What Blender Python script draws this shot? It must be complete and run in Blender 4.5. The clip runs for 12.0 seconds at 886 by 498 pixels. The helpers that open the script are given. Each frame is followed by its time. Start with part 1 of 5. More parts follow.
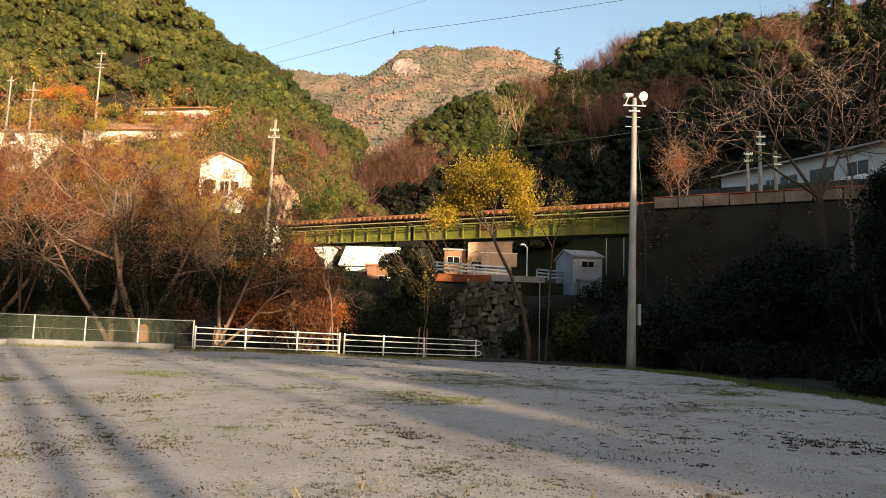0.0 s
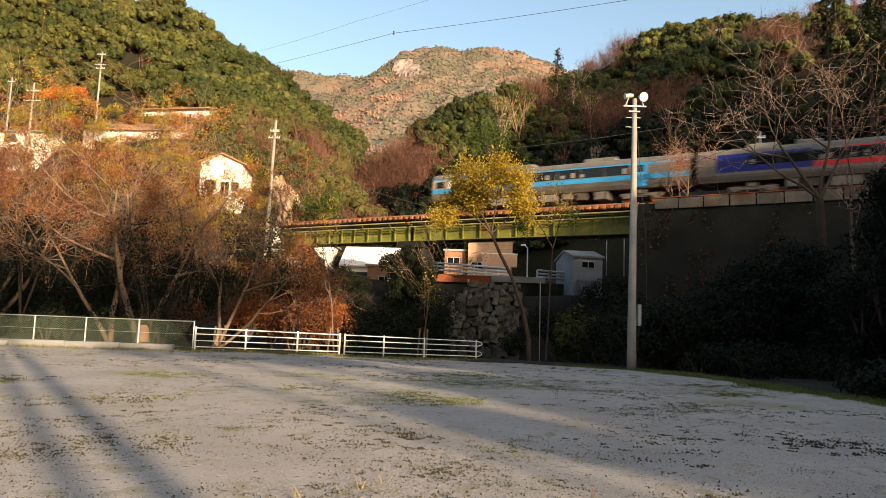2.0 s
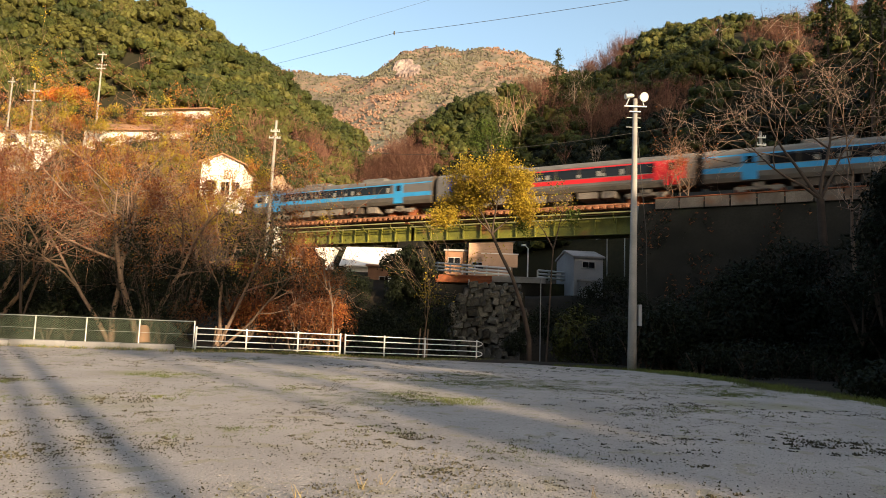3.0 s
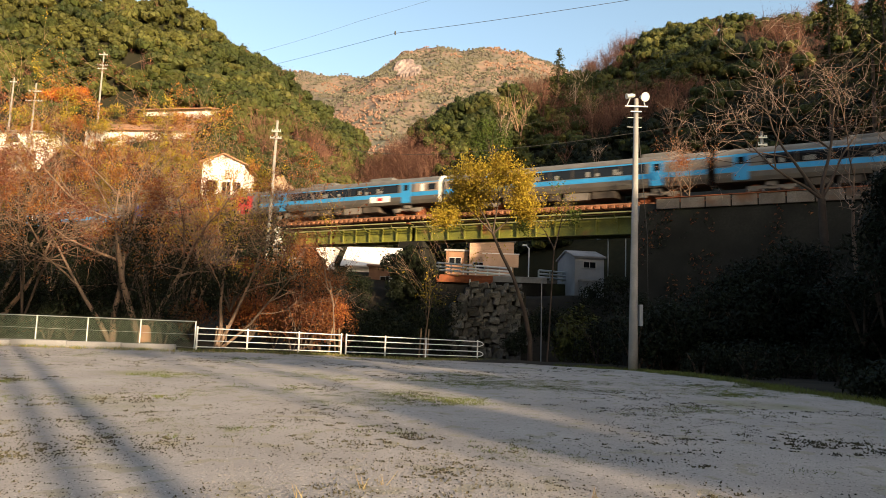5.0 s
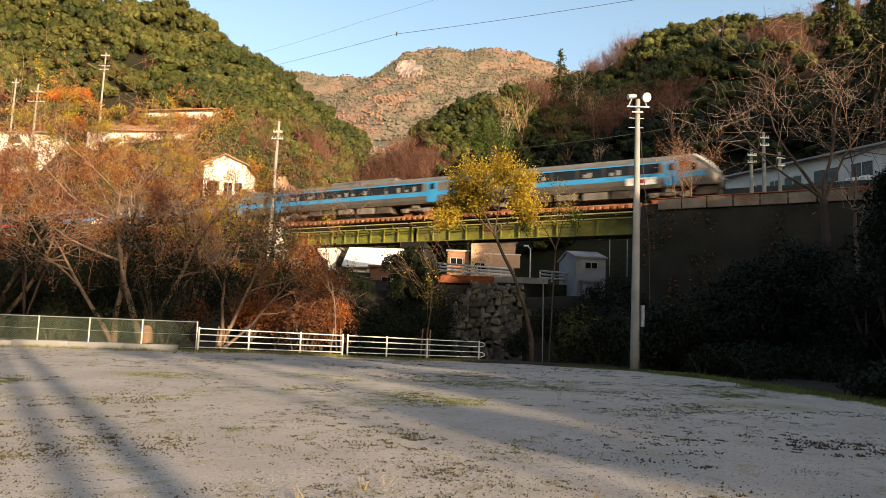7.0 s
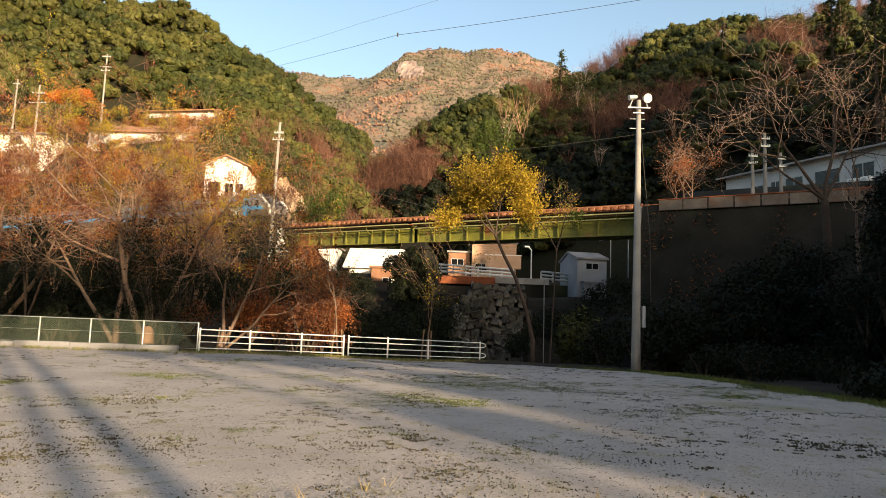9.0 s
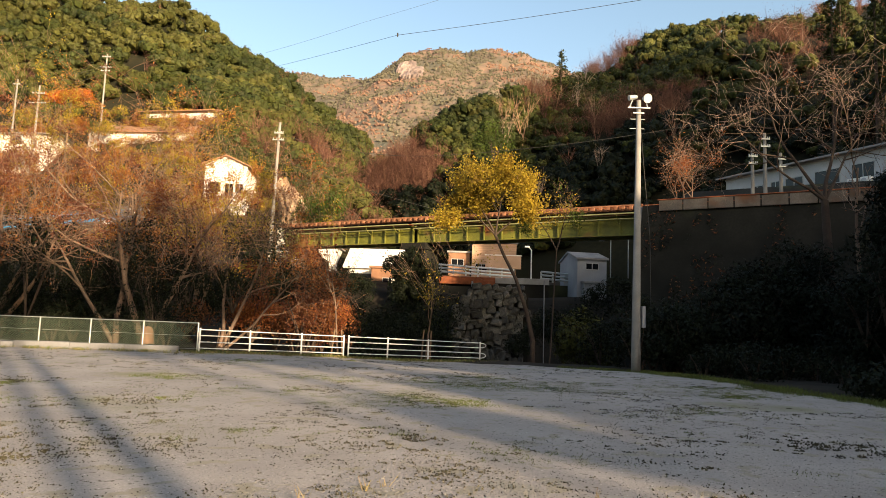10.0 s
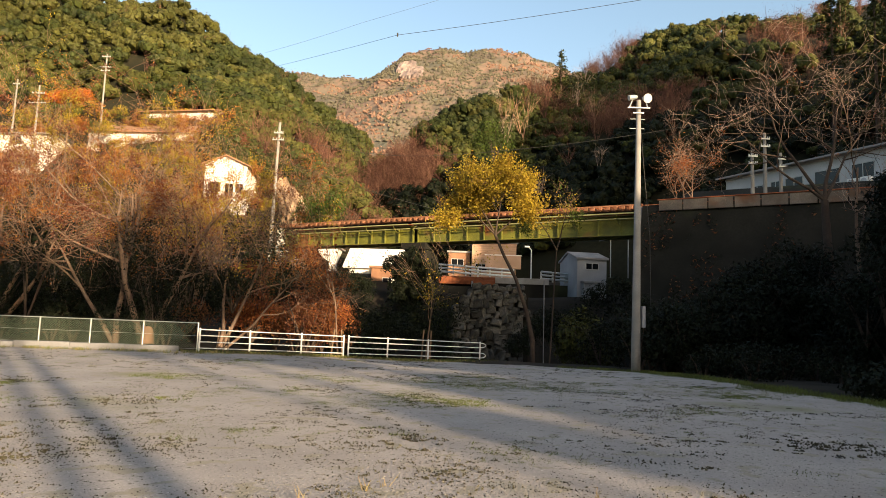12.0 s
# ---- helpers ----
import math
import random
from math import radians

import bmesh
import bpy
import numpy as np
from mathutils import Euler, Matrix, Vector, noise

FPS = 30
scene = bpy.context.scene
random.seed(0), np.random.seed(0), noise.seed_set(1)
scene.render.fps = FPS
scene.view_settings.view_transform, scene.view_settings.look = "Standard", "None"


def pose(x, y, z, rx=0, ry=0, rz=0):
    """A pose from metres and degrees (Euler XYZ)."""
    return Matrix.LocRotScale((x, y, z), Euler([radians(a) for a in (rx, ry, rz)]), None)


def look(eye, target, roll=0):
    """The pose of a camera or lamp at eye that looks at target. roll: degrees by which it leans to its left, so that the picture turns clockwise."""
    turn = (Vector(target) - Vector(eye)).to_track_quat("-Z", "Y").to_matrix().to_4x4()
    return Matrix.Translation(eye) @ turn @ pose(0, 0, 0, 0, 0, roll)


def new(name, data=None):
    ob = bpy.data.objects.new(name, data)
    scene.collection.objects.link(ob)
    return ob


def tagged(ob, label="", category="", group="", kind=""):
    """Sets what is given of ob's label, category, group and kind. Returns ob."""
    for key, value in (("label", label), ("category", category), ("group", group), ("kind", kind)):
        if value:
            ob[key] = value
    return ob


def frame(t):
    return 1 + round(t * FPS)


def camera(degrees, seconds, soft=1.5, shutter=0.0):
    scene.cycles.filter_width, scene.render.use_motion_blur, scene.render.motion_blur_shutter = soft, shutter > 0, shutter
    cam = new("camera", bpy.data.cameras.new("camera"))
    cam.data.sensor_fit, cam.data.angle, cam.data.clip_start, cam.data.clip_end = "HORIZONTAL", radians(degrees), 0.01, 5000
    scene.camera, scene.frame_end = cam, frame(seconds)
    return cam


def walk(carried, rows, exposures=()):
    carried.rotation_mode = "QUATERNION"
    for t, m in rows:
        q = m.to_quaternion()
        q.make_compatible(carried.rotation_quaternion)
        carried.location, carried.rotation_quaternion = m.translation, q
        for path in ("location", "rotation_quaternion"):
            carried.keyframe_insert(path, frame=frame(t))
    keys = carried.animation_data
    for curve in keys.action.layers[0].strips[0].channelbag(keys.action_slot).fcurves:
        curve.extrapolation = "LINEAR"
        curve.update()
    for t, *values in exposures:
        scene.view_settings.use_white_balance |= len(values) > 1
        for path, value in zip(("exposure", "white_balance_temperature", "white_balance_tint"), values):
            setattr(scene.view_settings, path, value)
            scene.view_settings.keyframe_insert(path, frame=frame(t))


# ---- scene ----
import itertools

EXPO = 0.88
cam = camera(66.32, 12.0, soft=0.72, shutter=0.5)
EYE = (0, 0, 1.5)


def aim(right, down):
    """The pose of the resting camera after it has slipped by these small angles (milliradians)."""
    base = look(EYE, (0, 1.0, 1.5 + 125 / 1200), 2.0)
    return base @ Matrix.Rotation(right / 1000, 4, "Y") @ Matrix.Rotation(down / 1000, 4, "X")


walk(cam, [(0, aim(0, 0)), (1, aim(0, 0.6)), (2, aim(0.4, 0.8)), (3, aim(1.1, 1.0)), (4, aim(1.8, 1.0)), (5, aim(2.5, 1.0)),
           (6, aim(3.5, 1.1)), (7, aim(4.7, 1.8)), (8, aim(5.6, 2.6)), (9, aim(6.1, 3.1)), (10, aim(6.1, 3.3)), (11, aim(5.8, 3.3)), (12, aim(6.0, 3.2))],
     exposures=((0, EXPO, 6250, 7), (12, EXPO, 6250, 7)))

# ---- sky and sun: a low winter sun behind the camera's right shoulder ----
SUN_TO = Vector((-0.57, 0.82, -0.205))
world = bpy.data.worlds.new("sky")
scene.world = world
world.use_nodes = True
wn = world.node_tree
sky = wn.nodes.new("ShaderNodeTexSky")
sky.sky_type, sky.sun_disc = "NISHITA", False
sky.sun_elevation, sky.sun_rotation = math.asin(0.201), math.atan2(0.57, -0.82)
sky.air_density, sky.dust_density, sky.ozone_density = 1.0, 3.0, 0.3
wn.links.new(sky.outputs[0], wn.nodes["Background"].inputs[0])
wn.nodes["Background"].inputs[1].default_value = 0.186
sun = new("sun", bpy.data.lights.new("sun", "SUN"))
sun.data.energy, sun.data.angle, sun.data.color = 7.3, radians(0.6), (1.0, 0.73, 0.45)
sun.matrix_world = look((60, -90, 60), Vector((60, -90, 60)) + SUN_TO)


# ---- materials ----
def mat(name, colour, dark=None, scale=4.0, fine=60.0, rough=0.8, metal=0.0, bump=0.3, spread=0.5, leaf=0.0, island=0.0, each=0.0, stain=None, bump_size=0.01, specks=()):
    """A procedural surface: two colours mixed at a coarse and a fine scale, with a stain colour of its own and a fine relief."""
    m = bpy.data.materials.new(name)
    m.use_nodes = True
    nt = m.node_tree
    L, N = nt.links.new, nt.nodes.new
    b = nt.nodes["Principled BSDF"]
    dark = dark or tuple(c * 0.55 for c in colour)
    tc = N("ShaderNodeTexCoord")

    def noise_at(s, detail=4.0):
        n = N("ShaderNodeTexNoise")
        n.inputs["Scale"].default_value, n.inputs["Detail"].default_value = s, detail
        L(tc.outputs["Object"], n.inputs["Vector"])
        return n

    def spreadout(n, lo, hi):
        r = N("ShaderNodeMapRange")
        r.inputs["From Min"].default_value, r.inputs["From Max"].default_value = lo, hi
        L(n, r.inputs["Value"])
        return r.outputs[0]

    def mix(f, a, c):
        x = N("ShaderNodeMix")
        x.data_type = "RGBA"
        if isinstance(f, float):
            x.inputs[0].default_value = f
        else:
            L(f, x.inputs[0])
        for i, v in ((6, a), (7, c)):
            if isinstance(v, tuple):
                x.inputs[i].default_value = (*v, 1)
            else:
                L(v, x.inputs[i])
        return x.outputs[2]

    big, small = noise_at(scale), noise_at(fine)
    col = mix(spreadout(big.outputs[0], 0.5 - 0.3 * spread - 0.05, 0.5 + 0.3 * spread), dark, colour)
    col = mix(spreadout(small.outputs[0], 0.35, 0.65), col, mix(0.5, col, dark))
    if stain:
        st = noise_at(scale * 0.37, 6.0)
        col = mix(spreadout(st.outputs[0], stain[1], stain[1] + 0.12), col, stain[0])
    for s_, colour_, low in specks:
        sp = noise_at(s_, 3.0)
        col = mix(spreadout(sp.outputs[0], low, low + 0.06), col, colour_)
    if island:
        g = N("ShaderNodeNewGeometry")
        hv = N("ShaderNodeHueSaturation")
        L(spread_to(nt, g.outputs["Random Per Island"], 1 - island, 1 + island), hv.inputs["Value"])
        L(spread_to(nt, g.outputs["Random Per Island"], 0.5 - island * 0.05, 0.5 + island * 0.04), hv.inputs["Hue"])
        L(col, hv.inputs["Color"])
        col = hv.outputs[0]
    if each:
        g = N("ShaderNodeObjectInfo")
        hv = N("ShaderNodeHueSaturation")
        L(spread_to(nt, g.outputs["Random"], 1 - each, 1 + each), hv.inputs["Value"])
        L(col, hv.inputs["Color"])
        col = hv.outputs[0]
    L(col, b.inputs["Base Color"])
    b.inputs["Roughness"].default_value, b.inputs["Metallic"].default_value = rough, metal
    if leaf or rough >= 0.85:
        b.inputs["Specular IOR Level"].default_value = 0.12
    if rough < 0.75:
        L(spread_to(nt, small.outputs[0], rough * 0.75, min(1, rough * 1.3)), b.inputs["Roughness"])
    if bump:
        bp = N("ShaderNodeBump")
        bp.inputs["Strength"].default_value, bp.inputs["Distance"].default_value = bump, bump_size
        L(small.outputs[0], bp.inputs["Height"])
        L(bp.outputs[0], b.inputs["Normal"])
    if leaf:
        tl, ms = N("ShaderNodeBsdfTranslucent"), N("ShaderNodeMixShader")
        ms.inputs[0].default_value = leaf
        L(col, tl.inputs[0])
        L(b.outputs[0], ms.inputs[1])
        L(tl.outputs[0], ms.inputs[2])
        L(ms.outputs[0], nt.nodes["Material Output"].inputs[0])
    return m


def spread_to(nt, socket, lo, hi):
    r = nt.nodes.new("ShaderNodeMapRange")
    r.inputs["To Min"].default_value, r.inputs["To Max"].default_value = lo, hi
    nt.links.new(socket, r.inputs["Value"])
    return r.outputs[0]


def glass(name, tint=(0.02, 0.025, 0.03)):
    m = bpy.data.materials.new(name)
    m.use_nodes = True
    b = m.node_tree.nodes["Principled BSDF"]
    b.inputs["Base Color"].default_value = (*tint, 1)
    b.inputs["Roughness"].default_value = 0.06
    b.inputs["Specular IOR Level"].default_value = 0.3
    return m


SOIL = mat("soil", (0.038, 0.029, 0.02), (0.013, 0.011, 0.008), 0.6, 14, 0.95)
SCAR_ROCK = mat("scar_rock", (0.38, 0.30, 0.27), (0.11, 0.085, 0.085), 0.09, 0.5, 0.95, bump=0.8, bump_size=2.0)
AUTUMN_SLOPE = mat("autumn_slope", (0.20, 0.125, 0.10), (0.09, 0.095, 0.075), 0.018, 0.22, 0.95, bump=0.6, bump_size=4.0, stain=((0.36, 0.28, 0.23), 0.68))
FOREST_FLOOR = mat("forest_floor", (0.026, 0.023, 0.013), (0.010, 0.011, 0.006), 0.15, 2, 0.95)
EVERGREEN = mat("evergreen_leaves", (0.056, 0.062, 0.015), (0.018, 0.025, 0.008), 0.12, 0.5, 0.6, bump=0, leaf=0.15, island=0.3)
OLIVE = mat("olive_leaves", (0.088, 0.086, 0.021), (0.036, 0.039, 0.011), 0.12, 0.5, 0.6, bump=0, leaf=0.15, island=0.3)
BROWN_LEAF = mat("brown_leaves", (0.23, 0.09, 0.033), (0.09, 0.037, 0.018), 0.15, 1.2, 0.7, bump=0, leaf=0.25, island=0.35)
RUST_LEAF = mat("rust_leaves", (0.30, 0.10, 0.03), (0.15, 0.05, 0.018), 0.3, 2.0, 0.7, bump=0, leaf=0.3, island=0.35)
ORANGE_LEAF = mat("orange_leaves", (0.5, 0.15, 0.02), (0.32, 0.08, 0.012), 0.3, 2.0, 0.7, bump=0, leaf=0.3, island=0.3)
YELLOW_LEAF = mat("yellow_leaves", (0.42, 0.30, 0.03), (0.25, 0.17, 0.02), 0.6, 3.0, 0.6, bump=0, leaf=0.35, island=0.3)
YELLOW_GREEN = mat("yellow_green_leaves", (0.38, 0.275, 0.03), (0.22, 0.16, 0.02), 0.6, 3.0, 0.6, bump=0, leaf=0.35, island=0.3)
GREEN_LEAF = mat("green_leaves", (0.075, 0.10, 0.018), (0.03, 0.048, 0.010), 0.5, 3.0, 0.55, bump=0, leaf=0.25, island=0.35)
# near black: deep shade is put into this leaf colour
SHADE_LEAF = mat("shade_dark_leaves", (0.011, 0.015, 0.006), (0.005, 0.007, 0.003), 0.5, 3.0, 0.6, bump=0, leaf=0.1, island=0.35)
AMBER_LEAF = mat("amber_leaves", (0.34, 0.145, 0.035), (0.18, 0.068, 0.02), 0.4, 2.0, 0.7, bump=0, leaf=0.3, island=0.35)
DUSTY_PINK = mat("dusty_red_leaves", (0.21, 0.08, 0.048), (0.10, 0.036, 0.022), 0.4, 2.0, 0.7, bump=0, leaf=0.3, island=0.3)
BARE_WOODS = mat("bare_autumn_branches", (0.20, 0.105, 0.075), (0.085, 0.042, 0.03), 0.1, 1.2, 0.85, bump=0, leaf=0.1, island=0.35)
FAR_RUST = mat("far_russet_woods", (0.24, 0.145, 0.105), (0.17, 0.11, 0.085), 0.012, 0.1, 0.9, bump=0, island=0.25)
FAR_GREEN = mat("far_grey_green_woods", (0.125, 0.115, 0.085), (0.10, 0.095, 0.07), 0.012, 0.1, 0.9, bump=0, island=0.25)
BARK = mat("bark", (0.21, 0.145, 0.105), (0.075, 0.05, 0.037), 1.5, 22, 0.9, bump=0.6)
PALE_TWIG = mat("pale_twig", (0.46, 0.34, 0.28), (0.27, 0.19, 0.15), 1.5, 22, 0.85, bump=0)
TWIG = mat("twig", (0.40, 0.26, 0.18), (0.19, 0.11, 0.075), 1.5, 22, 0.85, bump=0)


# ---- mesh helpers ----
class Build:
    """Gathers vertices and faces of one mesh."""

    def __init__(self):
        self.v, self.f = [], []

    def add(self, verts, faces):
        k = len(self.v)
        self.v += [tuple(p) for p in verts]
        self.f += [tuple(i + k for i in f) for f in faces]
        return self

    def box(self, x0, x1, y0, y1, z0, z1, c=0.0):
        """A box with its upright and upper edges chamfered by c."""
        if c <= 0:
            self.add([(x, y, z) for z in (z0, z1) for x, y in ((x0, y0), (x1, y0), (x1, y1), (x0, y1))],
                     [(3, 2, 1, 0), (4, 5, 6, 7), (0, 1, 5, 4), (1, 2, 6, 5), (2, 3, 7, 6), (3, 0, 4, 7)])
            return self
        out = [(x0 + c, y0), (x1 - c, y0), (x1, y0 + c), (x1, y1 - c), (x1 - c, y1), (x0 + c, y1), (x0, y1 - c), (x0, y0 + c)]
        inn = [(x0 + 2 * c, y0 + c), (x1 - 2 * c, y0 + c), (x1 - c, y0 + 2 * c), (x1 - c, y1 - 2 * c), (x1 - 2 * c, y1 - c), (x0 + 2 * c, y1 - c), (x0 + c, y1 - 2 * c), (x0 + c, y0 + 2 * c)]
        v = [(x, y, z0) for x, y in out] + [(x, y, z1 - c) for x, y in out] + [(x, y, z1) for x, y in inn]
        f = [tuple(range(7, -1, -1)), tuple(range(16, 24))]
        for i in range(8):
            j = (i + 1) % 8
            f += [(i, j, 8 + j, 8 + i), (8 + i, 8 + j, 16 + j, 16 + i)]
        return self.add(v, f)

    def tube(self, pts, radii, n=8, cap=True):
        """A tapered tube along a line of points."""
        pts = [Vector(p) for p in pts]
        if not hasattr(radii, "__len__"):
            radii = [radii] * len(pts)
        rings, k = [], len(self.v)
        side = None
        for i, p in enumerate(pts):
            d = (pts[min(i + 1, len(pts) - 1)] - pts[max(i - 1, 0)]).normalized()
            if side is None:
                side = d.orthogonal().normalized()
            side = (side - d * side.dot(d)).normalized()
            up = d.cross(side)
            for j in range(n):
                a = 2 * math.pi * j / n
                q = p + (side * math.cos(a) + up * math.sin(a)) * radii[i]
                self.v.append((q.x, q.y, q.z))
        for i in range(len(pts) - 1):
            for j in range(n):
                a, b = k + i * n + j, k + i * n + (j + 1) % n
                self.f.append((a, b, b + n, a + n))
        if cap:
            self.f.append(tuple(k + j for j in range(n - 1, -1, -1)))
            self.f.append(tuple(k + (len(pts) - 1) * n + j for j in range(n)))
        return self

    def prism(self, poly, axis, a, b):
        """A flat outline pushed from a to b along an axis (0 x, 1 y, 2 z); the outline's pairs are the other two axes in order."""
        def at(p, q):
            return (q, *p) if axis == 0 else (p[0], q, p[1]) if axis == 1 else (*p, q)
        n = len(poly)
        v = [at(p, a) for p in poly] + [at(p, b) for p in poly]
        f = [tuple(range(n - 1, -1, -1)), tuple(range(n, 2 * n))] + [(i, (i + 1) % n, n + (i + 1) % n, n + i) for i in range(n)]
        return self.add(v, f)

    def mesh(self, name, smooth=False):
        me = bpy.data.meshes.new(name)
        me.from_pydata(self.v, [], self.f)
        bm = bmesh.new()
        bm.from_mesh(me)
        bmesh.ops.recalc_face_normals(bm, faces=bm.faces)
        bm.to_mesh(me)
        bm.free()
        if smooth:
            me.shade_smooth()
        return me


def part(name, b, material, parent=None, label="", smooth=False, kind=""):
    me = b.mesh(name, smooth) if isinstance(b, Build) else b
    if not me.materials:
        me.materials.append(material)
    ob = new(name, me)
    ob.parent = parent
    return tagged(ob, label, kind=kind)


def thing(name, label, category, m=None, group="", kind=""):
    ob = new(name)
    ob.empty_display_size = 0.2
    if m is not None:
        ob.matrix_basis = m
    return tagged(ob, label, category, group, kind)


def single(name, b, material, label, category, m=None, group="", kind="", smooth=False):
    ob = part(name, b, material, None, "", smooth)
    if m is not None:
        ob.matrix_basis = m
    return tagged(ob, label, category, group, kind)


def quad_mesh(name, quads, material):
    """One mesh of loose leaves of three or four corners; quads: an array n x corners x 3."""
    n, k = quads.shape[:2]
    me = bpy.data.meshes.new(name)
    me.vertices.add(n * k)
    me.vertices.foreach_set("co", np.asarray(quads, dtype=np.float32).ravel())
    me.loops.add(n * k)
    me.loops.foreach_set("vertex_index", np.arange(n * k, dtype=np.int32))
    me.polygons.add(n)
    me.polygons.foreach_set("loop_start", np.arange(0, n * k, k, dtype=np.int32))
    me.update(calc_edges=True)
    me.materials.append(material)
    return me


def leaf_quads(points, normals, size, rng, flat=0.5, slim=0.7):
    """Small leaf sprays at the points, turned by chance about their normals."""
    n = len(points)
    nn = normals + rng.normal(0, flat, (n, 3))
    nn /= np.linalg.norm(nn, axis=1)[:, None] + 1e-9
    t = np.cross(nn, rng.normal(0, 1, (n, 3)))
    t /= np.linalg.norm(t, axis=1)[:, None] + 1e-9
    s = np.cross(nn, t)
    r = (size * rng.uniform(0.6, 1.35, n))[:, None]
    w = r * slim
    bend = nn * r * 0.25
    return np.stack([points - t * r, points + s * w - bend, points + t * r, points - s * w - bend], axis=1)


def crown_shape(rng, leaves, lumps=12, size=0.17, tall=1.0, core=0):
    """A crown of radius about 1: lumps of leaf sprays set round a ball, as leaf quads."""
    d = rng.normal(0, 1, (lumps, 3))
    d[:, 2] = np.abs(d[:, 2]) * 0.9 - 0.25
    d /= np.linalg.norm(d, axis=1)[:, None]
    c = d * rng.uniform(0.45, 0.72, lumps)[:, None]
    rad = rng.uniform(0.3, 0.5, lumps)
    k = rng.integers(0, lumps, leaves)
    q = rng.normal(0, 1, (leaves, 3))
    q[:, 2] = q[:, 2] * 0.8 + 0.25
    q /= np.linalg.norm(q, axis=1)[:, None]
    p = c[k] + q * (rad[k] * rng.uniform(0.75, 1.08, leaves))[:, None]
    p[:, 2] *= tall
    fine = leaf_quads(p, q, size, rng, 0.35)
    if not core:
        return fine
    k = rng.integers(0, lumps, core)
    q = rng.normal(0, 1, (core, 3))
    q /= np.linalg.norm(q, axis=1)[:, None]
    p = c[k] + q * (rad[k] * 0.62)[:, None]
    p[:, 2] *= tall
    inner = leaf_quads(p, q, 0.13, rng, 0.2, 1.0)
    return np.concatenate([fine, inner])[:, :3]


PHI = (1 + 5 ** 0.5) / 2
ICO = np.array([(-1, PHI, 0), (1, PHI, 0), (-1, -PHI, 0), (1, -PHI, 0), (0, -1, PHI), (0, 1, PHI), (0, -1, -PHI), (0, 1, -PHI), (PHI, 0, -1), (PHI, 0, 1), (-PHI, 0, -1), (-PHI, 0, 1)]) / 1.902
ICO_FACES = [tuple(f) for f in itertools.combinations(range(12), 3) if all(np.linalg.norm(ICO[a] - ICO[b]) < 1.1 for a, b in itertools.combinations(f, 2))]


def canopy_shape(rng, lumps=7, leaves=260, size=0.10):
    """A rounded broadleaf crown of radius about 1: billowing lumps, solid inside, with leaf sprays on their skin."""
    d = rng.normal(0, 1, (lumps, 3))
    d[:, 2] = np.abs(d[:, 2]) * 0.8
    d /= np.linalg.norm(d, axis=1)[:, None]
    d[0] = (0, 0, 0.25)
    c = d * rng.uniform(0.4, 0.62, lumps)[:, None]
    rad = rng.uniform(0.30, 0.46, lumps)
    rad[0] = 0.6
    cores = []
    for i in range(lumps):
        v = c[i] + ICO * rad[i] * 0.86 * rng.uniform(0.85, 1.1, (12, 1))
        cores.append(np.array([[v[a], v[b], v[e]] for a, b, e in ICO_FACES]))
    k = rng.integers(0, lumps, leaves)
    q = rng.normal(0, 1, (leaves, 3))
    q[:, 2] = q[:, 2] * 0.8 + 0.3
    q /= np.linalg.norm(q, axis=1)[:, None]
    p = c[k] + q * (rad[k] * rng.uniform(0.86, 1.05, leaves))[:, None]
    return np.concatenate(cores + [leaf_quads(p, q, size, rng, 0.3)[:, :3]])


def bare_crown(rng, limbs=9, twigs=130, bits=120):
    """A leafless crown of radius about 1: slender limbs and twigs that fan upwards, with a few dry leaves."""
    out = []
    a = rng.uniform(0, 2 * math.pi, limbs)
    tip = np.stack([np.cos(a) * rng.uniform(0.2, 0.85, limbs), np.sin(a) * rng.uniform(0.2, 0.85, limbs), rng.uniform(0.3, 0.95, limbs)], 1)
    root = np.array([[0.0, 0.0, -0.9]])
    k = rng.integers(0, limbs, twigs)
    f = rng.uniform(0.3, 1.0, (twigs, 1))
    start = root + (tip[k] - root) * f
    end = start + (tip[k] - root) * 0.22 + rng.normal(0, 0.32, (twigs, 3)) + np.array([0, 0, 0.12])
    for p0, p1, w in ((np.repeat(root, limbs, 0), tip, 0.015), (start, end, 0.009)):
        side = np.cross(p1 - p0, rng.normal(0, 1, p0.shape))
        side *= w / (np.linalg.norm(side, axis=1)[:, None] + 1e-9)
        out.append(np.stack([p0 - side, p0 + side, p1], 1))
    k = rng.integers(0, twigs, bits)
    p = end[k] + rng.normal(0, 0.08, (bits, 3))
    out.append(leaf_quads(p, p + 0.01, 0.05, rng, 0.5)[:, :3])
    return np.concatenate(out)


def place_crowns(shapes, places, radii, rng, squash=(0.8, 1.15)):
    """Crowns of the given shapes at many places, as one array of leaves."""
    out = []
    for p, r in zip(places, radii):
        s = shapes[rng.integers(0, len(shapes))]
        a = rng.uniform(0, 2 * math.pi)
        ca, sa = math.cos(a), math.sin(a)
        m = np.array([[ca, -sa, 0], [sa, ca, 0], [0, 0, 1]]) * np.array([r, r, r * rng.uniform(*squash)])[:, None]
        out.append(s @ m.T + np.asarray(p))
    return np.concatenate(out)


def smooth01(t):
    t = max(0.0, min(1.0, t))
    return t * t * (3 - 2 * t)


def along(pts, u):
    """A point on a line of points, u from 0 to 1 by number of points."""
    u = max(0.0, min(1.0, u)) * (len(pts) - 1)
    i = min(int(u), len(pts) - 2)
    return Vector(pts[i]).lerp(Vector(pts[i + 1]), u - i)


